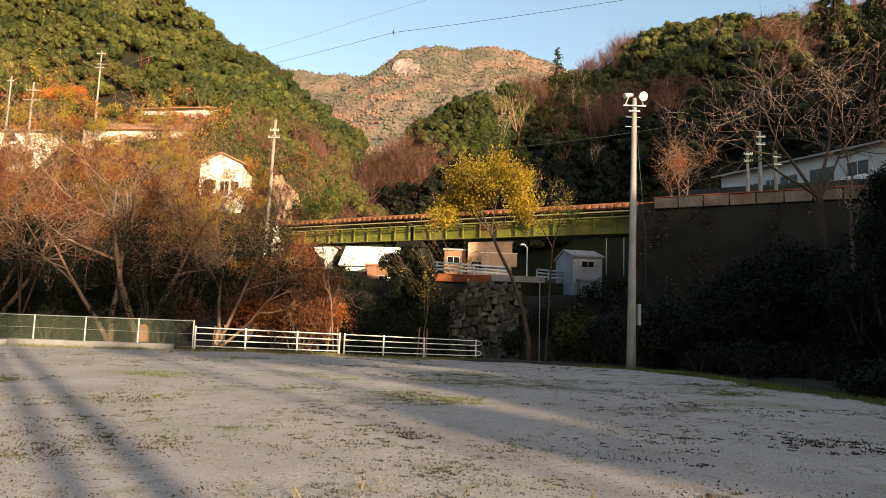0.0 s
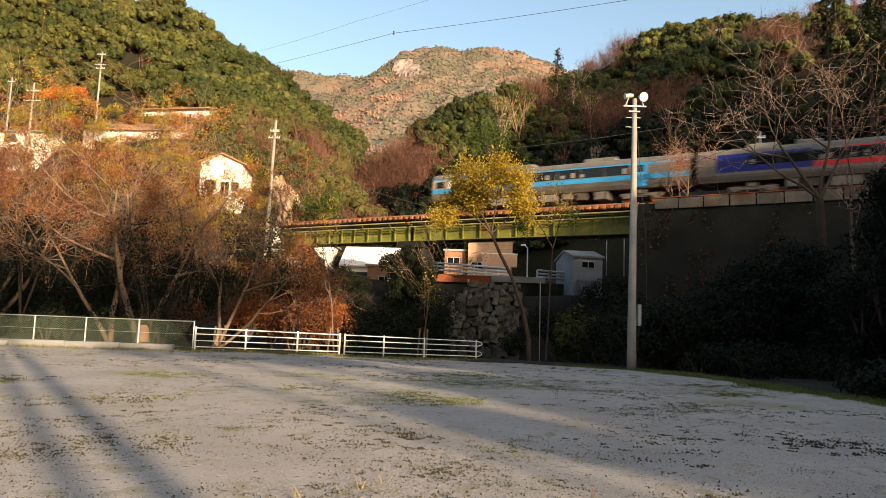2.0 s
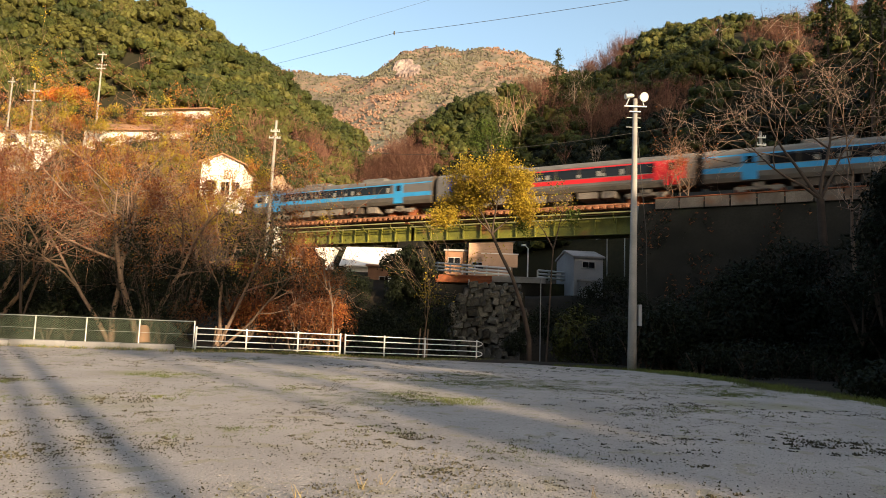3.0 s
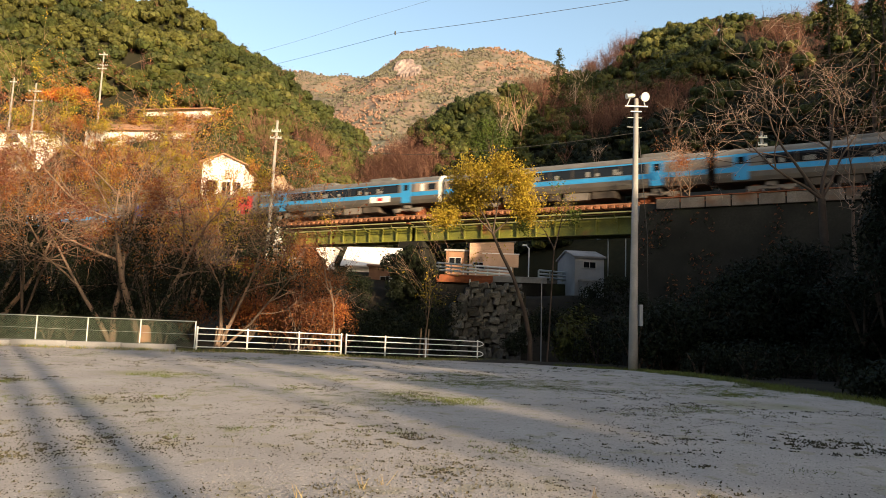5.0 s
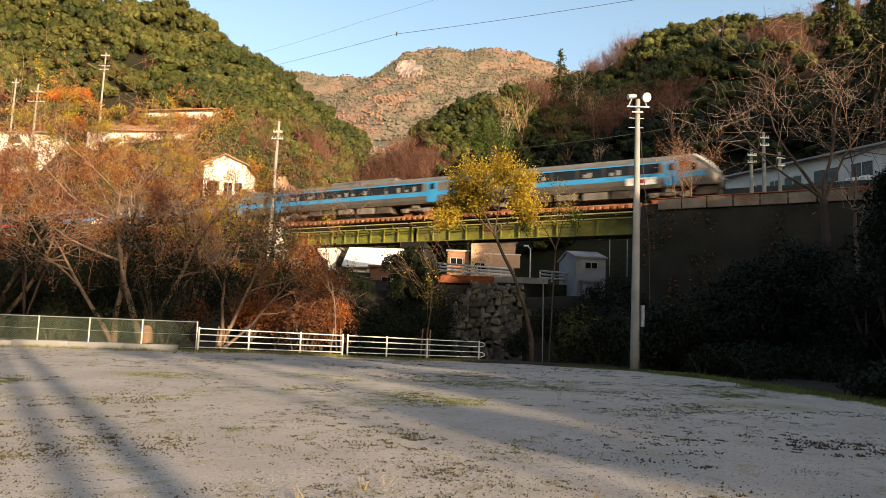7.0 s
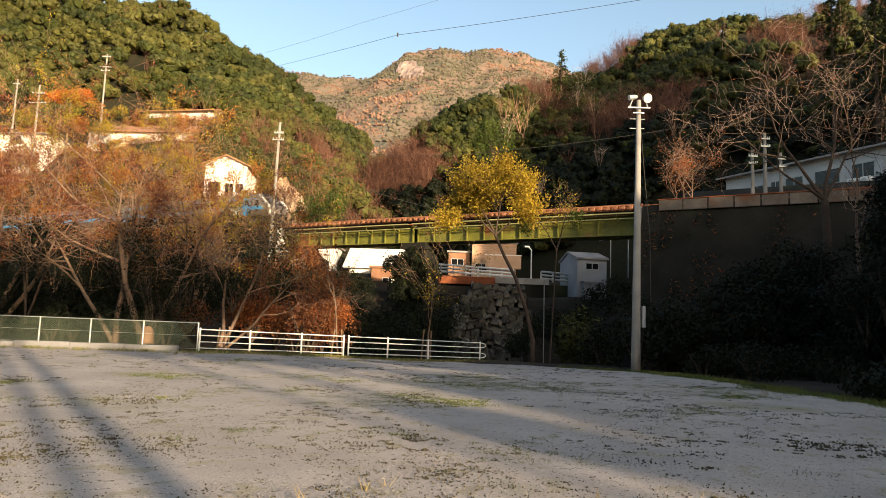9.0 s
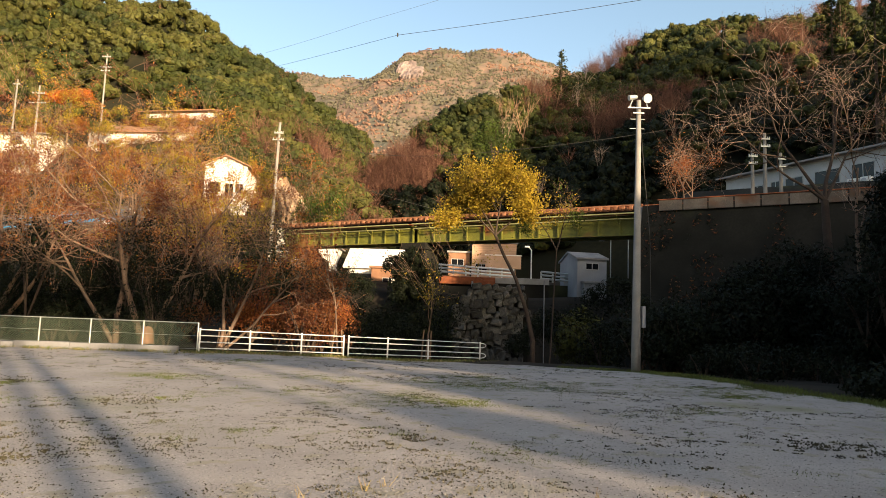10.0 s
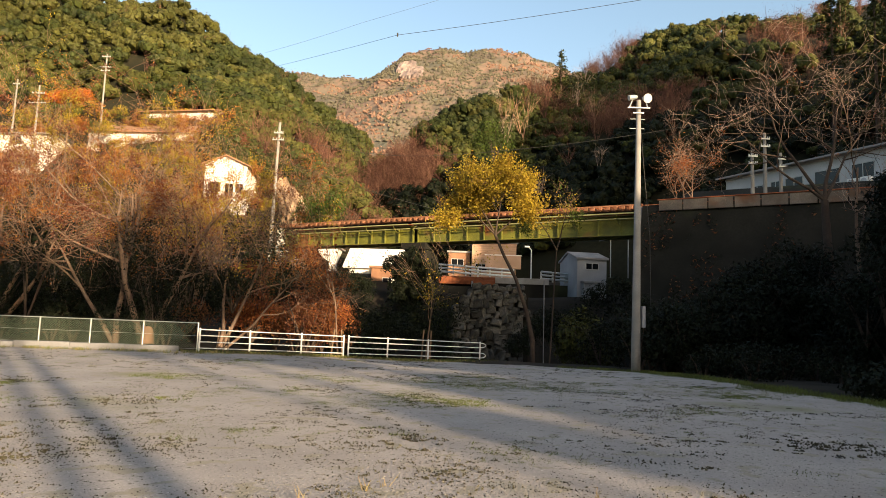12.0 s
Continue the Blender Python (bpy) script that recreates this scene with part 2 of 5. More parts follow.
def hill_point(foot, ridge, u, v, bulge, rough, seed):
    a, b = along(foot, u), along(ridge, u)
    p = a.lerp(b, v)
    if v <= 1:
        p.z = a.z + (b.z - a.z) * (v + bulge * math.sin(math.pi * v))
    else:
        p.z = b.z - (v - 1) * (b.z - a.z) * 1.6
    f = 0.05 if rough < 10 else 0.011
    p.z += rough * noise.noise(Vector((p.x * f, p.y * f, seed))) * min(1, v * 4)
    return p


def hill(name, foot, ridge, label, bulge=0.05, rough=4.0, seed=1.0, nu=70, nv=30, cover=None):
    b = Build()
    for i in range(nu + 1):
        for j in range(nv + 1):
            p = hill_point(foot, ridge, i / nu, max(0, j - 1) / (nv - 1) * 1.5, bulge, rough, seed)
            b.v.append((p.x, p.y, -6.0 if j == 0 else p.z))
    for i in range(nu):
        for j in range(nv):
            k = i * (nv + 1) + j
            b.f.append((k, k + nv + 1, k + nv + 2, k + 1))
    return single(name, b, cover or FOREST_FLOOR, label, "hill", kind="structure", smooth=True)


# ---- ground ----
GRAVEL = mat("pale_gravel", (0.43, 0.395, 0.375), (0.26, 0.238, 0.226), 0.6, 38, 0.92, bump=1.0, spread=0.9, stain=((0.21, 0.21, 0.10), 0.60), bump_size=0.03,
             specks=((2.2, (0.29, 0.265, 0.215), 0.58), (11.0, (0.12, 0.105, 0.08), 0.63), (26.0, (0.60, 0.56, 0.53), 0.66)))
CONCRETE = mat("weathered_concrete", (0.42, 0.41, 0.40), (0.22, 0.21, 0.20), 0.8, 18, 0.9, bump=0.4)
# concrete with the shade below the railway put into its colour
SHADE_CONCRETE = mat("shade_dark_concrete", (0.028, 0.026, 0.022), (0.012, 0.012, 0.010), 0.4, 8, 0.95, bump=0.6, stain=((0.05, 0.055, 0.025), 0.52))
STONE = mat("wall_stone", (0.10, 0.095, 0.085), (0.02, 0.02, 0.018), 0.7, 7, 0.9, bump=0.8, each=0.5, bump_size=0.03)


def field_height(x, y):
    """The field falls away a little towards its far corner."""
    return -0.34 * smooth01((y - 20) / 12) * smooth01((x + 11) / 12)


def ground_height(x, y):
    river = smooth01((x + 12) / 8) * smooth01((26 - x) / 8)
    z = field_height(x, y) - 2.9 * river * smooth01((y - 33.5 - 0.25 * min(0, x)) / 6) * smooth01((53 - y) / 6)
    z += 4.4 * smooth01((y - 52) / 8) + 2.6 * smooth01((y - 68) / 12)
    z += 0.25 * noise.noise(Vector((x * 0.2, y * 0.2, 3))) * smooth01((y - 29) / 4)
    return z - 0.05


def spaced(lo, hi, step, far):
    mid = [lo + i * step for i in range(int((hi - lo) / step) + 1)]
    return [-far, -far / 3, -far / 9] + [v for v in mid] + [far / 9, far / 3, far]


def ground():
    xs, ys = spaced(-70, 80, 1.5, 4000), spaced(-60, 110, 1.5, 4000)
    b = Build()
    b.v = [(x, y, ground_height(x, y)) for x in xs for y in ys]
    n = len(ys)
    b.f = [(i * n + j, (i + 1) * n + j, (i + 1) * n + j + 1, i * n + j + 1) for i in range(len(xs) - 1) for j in range(n - 1)]
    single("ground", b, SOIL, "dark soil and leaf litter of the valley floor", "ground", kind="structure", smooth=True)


def field_edge(y):
    """The right rim of the gravel field, a bent line."""
    pts = ((-40, 17.0), (5, 12.0), (14.8, 9.7), (19.8, 8.6), (23.1, 8.1), (27.2, 7.7), (30.5, 4.6), (33.4, 2.0))
    return float(np.interp(y, [p[0] for p in pts], [p[1] for p in pts]))


def field_back(x):
    """The far rim of the field, along the fences."""
    return float(np.interp(x, (-60, -16, -9.5, 1.7, 8), (25.6, 25.6, 26.6, 33.1, 33.4)))


def field():
    b = Build()
    ys = [-40 + i * 1.0 for i in range(34)] + [-6.5 + i * 0.4 for i in range(101)]
    n = 120
    for y in ys:
        for i in range(n + 1):
            x = -60 + (field_edge(y) + 60) * (i / n) ** 0.75
            yy = min(y, field_back(x))
            b.v.append((x, yy, field_height(x, yy) + 0.02 * noise.noise(Vector((x * 0.5, y * 0.5, 0))) + 0.012 * noise.noise(Vector((x * 2, y * 2, 5)))))
    for j in range(len(ys) - 1):
        for i in range(n):
            k = j * (n + 1) + i
            b.f.append((k, k + 1, k + n + 2, k + n + 1))
    single("gravel_field", b, GRAVEL, "pale gravel sports ground with thin weeds", "ground", kind="structure", smooth=True)


ground()
field()

# ---- hills and far woods ----
LEFT_FOOT = [(-130, 112, 16), (-95, 108, 17), (-66, 98, 18), (-45, 90, 15), (-30, 80, 11.5), (-20, 77, 9), (-12, 84, 8), (-6, 96, 8)]
LEFT_RIDGE = [(-130, 150, 73), (-104, 150, 72), (-84, 150, 71), (-63, 150, 68.5), (-48, 150, 58), (-39, 150, 55.5), (-26, 150, 44.0), (-8, 152, 26)]
RIGHT_FOOT = [(-24, 102, 7), (-12, 100, 7), (-2, 97, 7.5), (8, 93, 8), (20, 82, 9), (32, 72, 12), (46, 66, 14), (64, 50, 14), (80, 36, 10)]
RIGHT_RIDGE = [(-18, 116, 19), (-10, 114, 29), (-1, 113, 36.0), (8, 113, 39), (18, 119, 42.5), (24, 128, 50.0), (30, 140, 57.0), (38, 140, 61), (46, 140, 61.5), (66, 140, 67), (100, 140, 77)]
FAR_FOOT = [(-420, 420, 40), (-200, 330, 35), (-60, 300, 30), (40, 300, 30), (120, 330, 35), (300, 420, 40)]
FAR_RIDGE = [(-330, 760, 263), (-175, 700, 261), (-141, 700, 258), (-87, 700, 256), (-66, 700, 273), (-49, 700, 286), (-16, 700, 293), (10, 700, 290), (38, 700, 293), (75, 700, 290), (114, 700, 276), (160, 720, 267), (260, 800, 267)]
# unseen hill added behind the camera; high ends hold back sky light
BACK_FOOT = [(-120, -60, 0), (-60, -50, 0), (-20, -44, 0), (4, -38, 0), (26, -26, 0), (34, -18, 0), (40, -10, 0), (46, 0, 0), (54, 8, 0), (60, 14, 0), (80, 30, 2), (96, 36, 2)]
BACK_RIDGE = [(-100.2, -118.3, 110.0), (-34.6, -72.7, 85.0), (1.5, -47.6, 40.0), (13.0, -39.6, 8.0), (26.1, -30.5, 3.5), (29.8, -28.0, 8.6), (35.1, -24.2, 12.0), (39.2, -21.4, 17.5), (50.7, -13.4, 22.0), (60.5, -6.6, 27.0), (73.6, 2.5, 50.0), (104.8, 24.2, 84.0)]


def in_scar(p):
    """Inside the bare rocky scar below the mountain's peak."""
    return abs(p.x + 42 + 0.3 * (p.z - 240)) < 11 + 6 * noise.noise(p * 0.08) and 222 < p.z < 256 and noise.noise(p * 0.13) > -0.32


def scar():
    b = Build()
    n, m_ = 60, 44
    for j in range(m_ + 1):
        for i in range(n + 1):
            p = hill_point(FAR_FOOT, FAR_RIDGE, 0.39 + 0.08 * i / n, 0.70 + 0.21 * j / m_, 0.0, 7, 3)
            inside = in_scar(p)
            k = abs(noise.noise(p * 0.11)) * 5 + abs(noise.noise(p * 0.3)) * 2.5
            b.v.append((p.x, p.y - (k if inside else 0), p.z + (0.8 if inside else -3.0)))
    for j in range(m_):
        for i in range(n):
            k = j * (n + 1) + i
            b.f.append((k, k + 1, k + n + 2, k + n + 1))
    single("rock_scar", b, SCAR_ROCK, "pale bare rock scar below the mountain peak", "rock", kind="structure")


def scatter(foot, ridge, count, rng, bulge, rough, seed, v0=0.02, v1=1.1, u0=0.0, u1=1.0):
    return [hill_point(foot, ridge, rng.uniform(u0, u1), rng.uniform(v0, v1), bulge, rough, seed) for _ in range(count)]


def woods(name, places, radii, shapes, material, label, rng):
    ob = part(name, quad_mesh(name, place_crowns(shapes, places, radii, rng), material), material)
    return tagged(ob, label, "woods", kind="stuff")


def forests():
    rng = np.random.default_rng(11)
    round_ = [canopy_shape(rng, int(rng.integers(6, 9)), 125, 0.12) for _ in range(9)]
    thin = [bare_crown(rng) for _ in range(7)]
    distant = [canopy_shape(rng, 1, 6, 0.45) for _ in range(6)]
    hill("hill_left", LEFT_FOOT, LEFT_RIDGE, "steep wooded hillside of evergreen broadleaf trees", 0.03, 4, 1)
    hill("hill_right", RIGHT_FOOT, RIGHT_RIDGE, "steep wooded hillside in shade and autumn brown", 0.05, 4, 2)
    hill("mountain", FAR_FOOT, FAR_RIDGE, "distant autumn mountain with a pale rocky scar", 0.0, 7, 3, 140, 90, AUTUMN_SLOPE)
    hill("hill_behind", BACK_FOOT, BACK_RIDGE, "unseen wooded hillside added to shade the sports ground", 0.1, 2, 4, 90, 16)
    tuft = [crown_shape(rng, 130, 12, 0.10, 1.0, core=24) for _ in range(6)]
    kinds = {}

    def give(kind, p, r):
        kinds.setdefault(kind, ([], []))
        kinds[kind][0].append(p)
        kinds[kind][1].append(r)

    for p in scatter(LEFT_FOOT, LEFT_RIDGE, 1900, rng, 0.03, 4, 1, 0.12, 1.12, 0.1):
        r = rng.uniform(1.5, 3.0)
        q = noise.noise(Vector((p.x * 0.04, p.y * 0.06, p.z * 0.05)))
        if p.z < 35 and any(x0 < p.x < x1 and y0 < p.y < y1 for x0, x1, y0, y1 in ((-64, -37, 90, 121), (-76, -58, 90, 110), (-34, -22, 76, 93), (-92, -73, 108, 131))):
            for _ in range(3):
                rr = rng.uniform(0.8, 1.7)
                give("left_" + str(rng.choice(["scrub", "moss", "gold", "scrub", "gold"])), (p.x + rng.normal(0, 2), p.y + rng.normal(0, 1), p.z + rr * 0.3), rr)
            continue
        low = p.z < 30 and p.x > -40
        k = "brown" if (q > 0.42 and p.z < 34 or low and rng.random() < 0.35 or rng.random() < 0.02) else "olive" if q + rng.normal(0, 0.15) > 0.0 else "green"
        give("left_" + k, (p.x, p.y, p.z + r * 0.6), r)
    for p in scatter(RIGHT_FOOT, RIGHT_RIDGE, 2400, rng, 0.05, 4, 2, 0.05, 1.1):
        r = rng.uniform(1.3, 2.6)
        q = noise.noise(Vector((p.x * 0.05, p.y * 0.05, p.z * 0.07 + 9)))
        k = "brown" if q + rng.normal(0, 0.08) > 0.10 else "olive" if rng.random() < 0.3 else "green"
        # crowns low on the slope get the shade-dark leaf colour
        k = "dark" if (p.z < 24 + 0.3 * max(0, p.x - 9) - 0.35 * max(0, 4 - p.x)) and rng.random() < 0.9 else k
        give("right_" + k, (p.x, p.y, p.z + r * 0.6), r)
    for p in scatter(BACK_FOOT, BACK_RIDGE, 260, rng, 0.1, 2, 4, 0.3, 1.15):
        r = rng.uniform(1.6, 2.8)
        give("back_green", (p.x, p.y, p.z + r * 0.3), r)
    for p in scatter(FAR_FOOT, FAR_RIDGE, 10500, rng, 0.0, 7, 3, 0.1, 1.02, 0.06, 0.85):
        if in_scar(p):
            continue
        r = rng.uniform(1.2, 2.5)
        q = noise.noise(Vector((p.x * 0.022, p.y * 0.022, p.z * 0.03 + 4)))
        k = "rust" if q + 0.3 * (p.z < 165) + rng.normal(0, 0.05) > 0.16 else "olive"
        give("far_" + k, (p.x, p.y, p.z + r * 0.2), r)
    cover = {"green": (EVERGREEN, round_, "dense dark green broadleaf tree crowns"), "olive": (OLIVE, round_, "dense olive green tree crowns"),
             "brown": (BARE_WOODS, thin, "bare reddish brown tree crowns"), "dark": (SHADE_LEAF, round_, "evergreen tree crowns coloured dark for shade"), "scrub": (BROWN_LEAF, tuft, "low brown autumn brush"), "moss": (OLIVE, tuft, "low olive green brush"), "gold": (YELLOW_GREEN, tuft, "low golden autumn brush"), "rust": (RUST_LEAF, thin, "rust red autumn tree crowns")}
    for k, (places, radii) in kinds.items():
        side, kind = k.split("_")
        m, shapes, label = cover[kind]
        if side == "far":
            shapes, m = distant, FAR_RUST if kind == "rust" else FAR_GREEN
        woods("woods", places, radii, shapes, m, label + " on the " + {"left": "valley side", "right": "shaded valley side", "back": "unseen hill added to shade the field", "far": "far mountain"}[side], rng)


forests()
scar()

# ---- railway: everything along it is laid out in track space, x along the line, y across it, z up ----
TRACK = pose(-9.9, 63.4, 0, 0, 0, -30.41)
RAIL_TOP = 10.45
GREEN_PAINT = mat("old_green_paint", (0.20, 0.195, 0.022), (0.09, 0.095, 0.015), 1.0, 12, 0.6, bump=0.2, stain=((0.20, 0.07, 0.025), 0.60))
# near black: the shaded gap under the sleepers put into colour
GAP_SHADE_STEEL = mat("gap_shade_steel", (0.045, 0.036, 0.026), (0.02, 0.017, 0.013), 1.5, 14, 0.9)
PIPE_GREEN = mat("pale_green_pipe", (0.34, 0.34, 0.14), (0.22, 0.2, 0.09), 1.2, 12, 0.6, bump=0.1)
RUST = mat("rusty_steel", (0.34, 0.11, 0.045), (0.16, 0.055, 0.03), 2.0, 30, 0.85, bump=0.4)
SLEEPER = mat("sleeper_timber", (0.33, 0.15, 0.08), (0.16, 0.075, 0.045), 2.0, 30, 0.9, each=0.3)


def bridge():
    br = thing("railway_bridge", "old green plate girder railway bridge with rusty deck", "bridge", TRACK)
    for s0, s1 in ((-6.2, 8.75), (9.1, 28.3)):
        for y in (-0.95, 0.95):
            g = Build().box(s0, s1, y - 0.012, y + 0.012, 8.2, 9.58)
            g.box(s0, s1, y - 0.2, y + 0.2, 8.16, 8.2).box(s0, s1, y - 0.2, y + 0.2, 9.58, 9.63)
            part("girder", g, GREEN_PAINT, br)
        n = int((s1 - s0) / 1.49)
        st = Build().box(-0.012, 0.012, -1.14, -0.962, 8.2, 9.58).box(-0.05, 0.05, -1.15, -1.135, 8.2, 9.58).mesh("stiffener")
        arm = Build()
        arm.tube([(0, -1.05, 9.0), (0.02, -1.5, 9.1), (0.03, -1.9, 9.32), (0.03, -2.05, 9.62)], 0.035, 6)
        arm = arm.mesh("bracket")
        for i in range(n + 1):
            x = s0 + 0.1 + i * (s1 - s0 - 0.2) / n
            part("stiffener", st, GREEN_PAINT, br).location = (x, 0, 0)
            if i % 2:
                part("bracket", arm, GREEN_PAINT, br).location = (x, 0, 0)
        part("handrail", Build().tube([(s0, -2.05, 9.64), (s1, -2.05, 9.64)], 0.055, 6), PIPE_GREEN, br)
        part("cable_duct", Build().tube([(s0, -1.75, 9.30), (s1, -1.75, 9.30)], 0.05, 6), PIPE_GREEN, br)
        # bearers added in the gap, coloured as its shade
        for y in (-0.6, 0.6):
            part("bearer", Build().box(s0, s1, y - 0.2, y + 0.2, 9.63, 10.05), GAP_SHADE_STEEL, br)
        part("walkway", Build().box(s0, s1, -1.7, -1.2, 9.66, 9.7), RUST, br)
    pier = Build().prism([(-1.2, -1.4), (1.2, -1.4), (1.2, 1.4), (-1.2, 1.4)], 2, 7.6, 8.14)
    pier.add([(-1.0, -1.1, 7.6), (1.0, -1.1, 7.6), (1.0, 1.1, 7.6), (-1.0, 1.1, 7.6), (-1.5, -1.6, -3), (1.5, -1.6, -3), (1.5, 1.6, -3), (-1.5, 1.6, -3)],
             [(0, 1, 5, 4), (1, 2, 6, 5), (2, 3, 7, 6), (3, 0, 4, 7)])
    part("pier", pier, SHADE_CONCRETE, br, "weathered concrete pier, coloured dark for shade").location = (8.9, 0, 0)


def track_bed():
    tr = thing("railway_track", "rusty rails on timber sleepers", "track", TRACK)
    for y in (-0.56, 0.56):
        part("rail", Build().box(-170, 95, y - 0.065, y + 0.065, RAIL_TOP - 0.15, RAIL_TOP - 0.13).box(-170, 95, y - 0.01, y + 0.01, RAIL_TOP - 0.13, RAIL_TOP - 0.04).box(-170, 95, y - 0.033, y + 0.033, RAIL_TOP - 0.04, RAIL_TOP), RUST, tr)
    for y in (-1.22, 1.22):
        part("guard_timber", Build().box(-6.2, 28.3, y - 0.08, y + 0.08, RAIL_TOP - 0.16, RAIL_TOP - 0.04, 0.01), SLEEPER, tr)
    me = Build().box(-0.11, 0.11, -1.5, 1.5, RAIL_TOP - 0.4, RAIL_TOP - 0.16, 0.012).mesh("sleeper")
    x = -24.0
    while x < 44:
        part("sleeper", me, SLEEPER, tr).location = (x, 0, 0)
        x += 0.56


bridge()
track_bed()

# ---- train ----
SILVER = mat("brushed_stainless", (0.215, 0.19, 0.17), (0.15, 0.13, 0.115), 1.0, 20, 0.38, metal=0.55, bump=0.05, spread=0.9)
ROOF_GREY = mat("train_roof_grey", (0.13, 0.125, 0.12), (0.085, 0.08, 0.078), 1.0, 14, 0.8, bump=0.1)
SKY_BLUE = mat("sky_blue_paint", (0.035, 0.25, 0.52), (0.025, 0.19, 0.42), 0.8, 25, 0.4, bump=0.03)
DEEP_BLUE = mat("deep_blue_paint", (0.006, 0.012, 0.17), (0.005, 0.009, 0.12), 0.8, 25, 0.4, bump=0.03)
RED_PAINT = mat("red_paint", (0.52, 0.012, 0.018), (0.38, 0.01, 0.014), 0.8, 25, 0.4, bump=0.03)
BEIGE = mat("beige_panel", (0.29, 0.22, 0.17), (0.22, 0.165, 0.125), 0.8, 25, 0.5, bump=0.05)
UNDERFLOOR = mat("underfloor_grime", (0.10, 0.08, 0.065), (0.04, 0.033, 0.028), 1.5, 20, 0.85)
LOWER_GREY = mat("dusty_lower_side", (0.11, 0.095, 0.08), (0.07, 0.06, 0.05), 1.0, 18, 0.5, metal=0.2, bump=0.05)
TANK = mat("grey_equipment_case", (0.20, 0.17, 0.145), (0.11, 0.095, 0.08), 1.5, 20, 0.7)
GLASS = glass("tinted_glass", (0.008, 0.009, 0.011))
WHITE = mat("white_enamel", (0.80, 0.78, 0.74), (0.66, 0.64, 0.60), 1.0, 25, 0.5, bump=0.05)
SEAT = mat("seat_cover", (0.30, 0.29, 0.27), (0.18, 0.17, 0.16), 2, 30, 0.8)
CAR = 20.75
HALF = 1.42
# half of the cross-section: across and above the rail
SECTION = [(1.34, 0.98), (1.42, 1.25), (1.42, 2.55), (1.36, 2.82), (1.22, 3.08), (0.98, 3.27), (0.6, 3.37), (0.0, 3.41)]


def shell(x0, x1, z_lo, z_hi, grow=0.0, sides=(-1, 1)):
    """The skin of the car between two heights of its side, between x0 and x1."""
    b = Build()
    ring = [p for p in SECTION if z_lo < p[1] < z_hi]

    def across(z):
        return float(np.interp(z, [p[1] for p in SECTION], [p[0] for p in SECTION]))
    ring = [(across(z_lo), z_lo)] + ring + ([(across(z_hi), z_hi)] if z_hi < 3.41 else [(0.0, 3.41)])
    for sgn in sides:
        v = [(x, sgn * (y + grow), z + (grow if z > 3 else 0)) for x in (x0, x1) for y, z in ring]
        n = len(ring)
        b.add(v, [(i, i + 1, n + i + 1, n + i) for i in range(n - 1)])
    return b


def bogie(parent, x):
    bg = part("bogie", Build().box(x - 1.5, x + 1.5, -1.05, -0.93, 0.45, 0.66, 0.02).box(x - 1.5, x + 1.5, 0.93, 1.05, 0.45, 0.66, 0.02).box(x - 0.3, x + 0.3, -1.0, 1.0, 0.4, 0.72, 0.02)
              .box(x - 1.3, x - 0.8, -1.12, -0.95, 0.3, 0.62, 0.02).box(x + 0.8, x + 1.3, -1.12, -0.95, 0.3, 0.62, 0.02).box(x - 0.35, x + 0.35, -1.15, -0.95, 0.62, 0.92, 0.02), TANK, parent)
    for dx in (-1.05, 1.05):
        for y in (-0.56, 0.56):
            b = Build().tube([(x + dx, y - 0.06, 0.43), (x + dx, y + 0.03, 0.43), (x + dx, y + 0.06, 0.43)], [0.43, 0.43, 0.46], 20)
            part("wheel", b, RUST, bg)
    return bg


def door(parent, x, paint, w=0.95):
    for sgn in (-1, 1):
        d = part("door", Build().box(x - w / 2, x + w / 2, sgn * HALF - 0.02, sgn * HALF + 0.02, 1.05, 2.82), paint, parent)
        part("door_window", Build().box(x - 0.24, x + 0.24, sgn * HALF - 0.03, sgn * HALF + 0.03, 2.12, 2.62), GLASS, d)


def band(parent, name, x0, x1, z0, z1, paint, grow=0.006):
    for sgn in (-1, 1):
        part(name, shell(x0, x1, z0, z1, grow, (sgn,)), paint, parent)


def small_window(parent, x, w=0.5, z0=1.95, z1=2.45, material=None):
    for sgn in (-1, 1):
        part("window", Build().box(x - w / 2, x + w / 2, sgn * HALF - 0.018, sgn * HALF + 0.018, z0, z1), material or GLASS, parent)


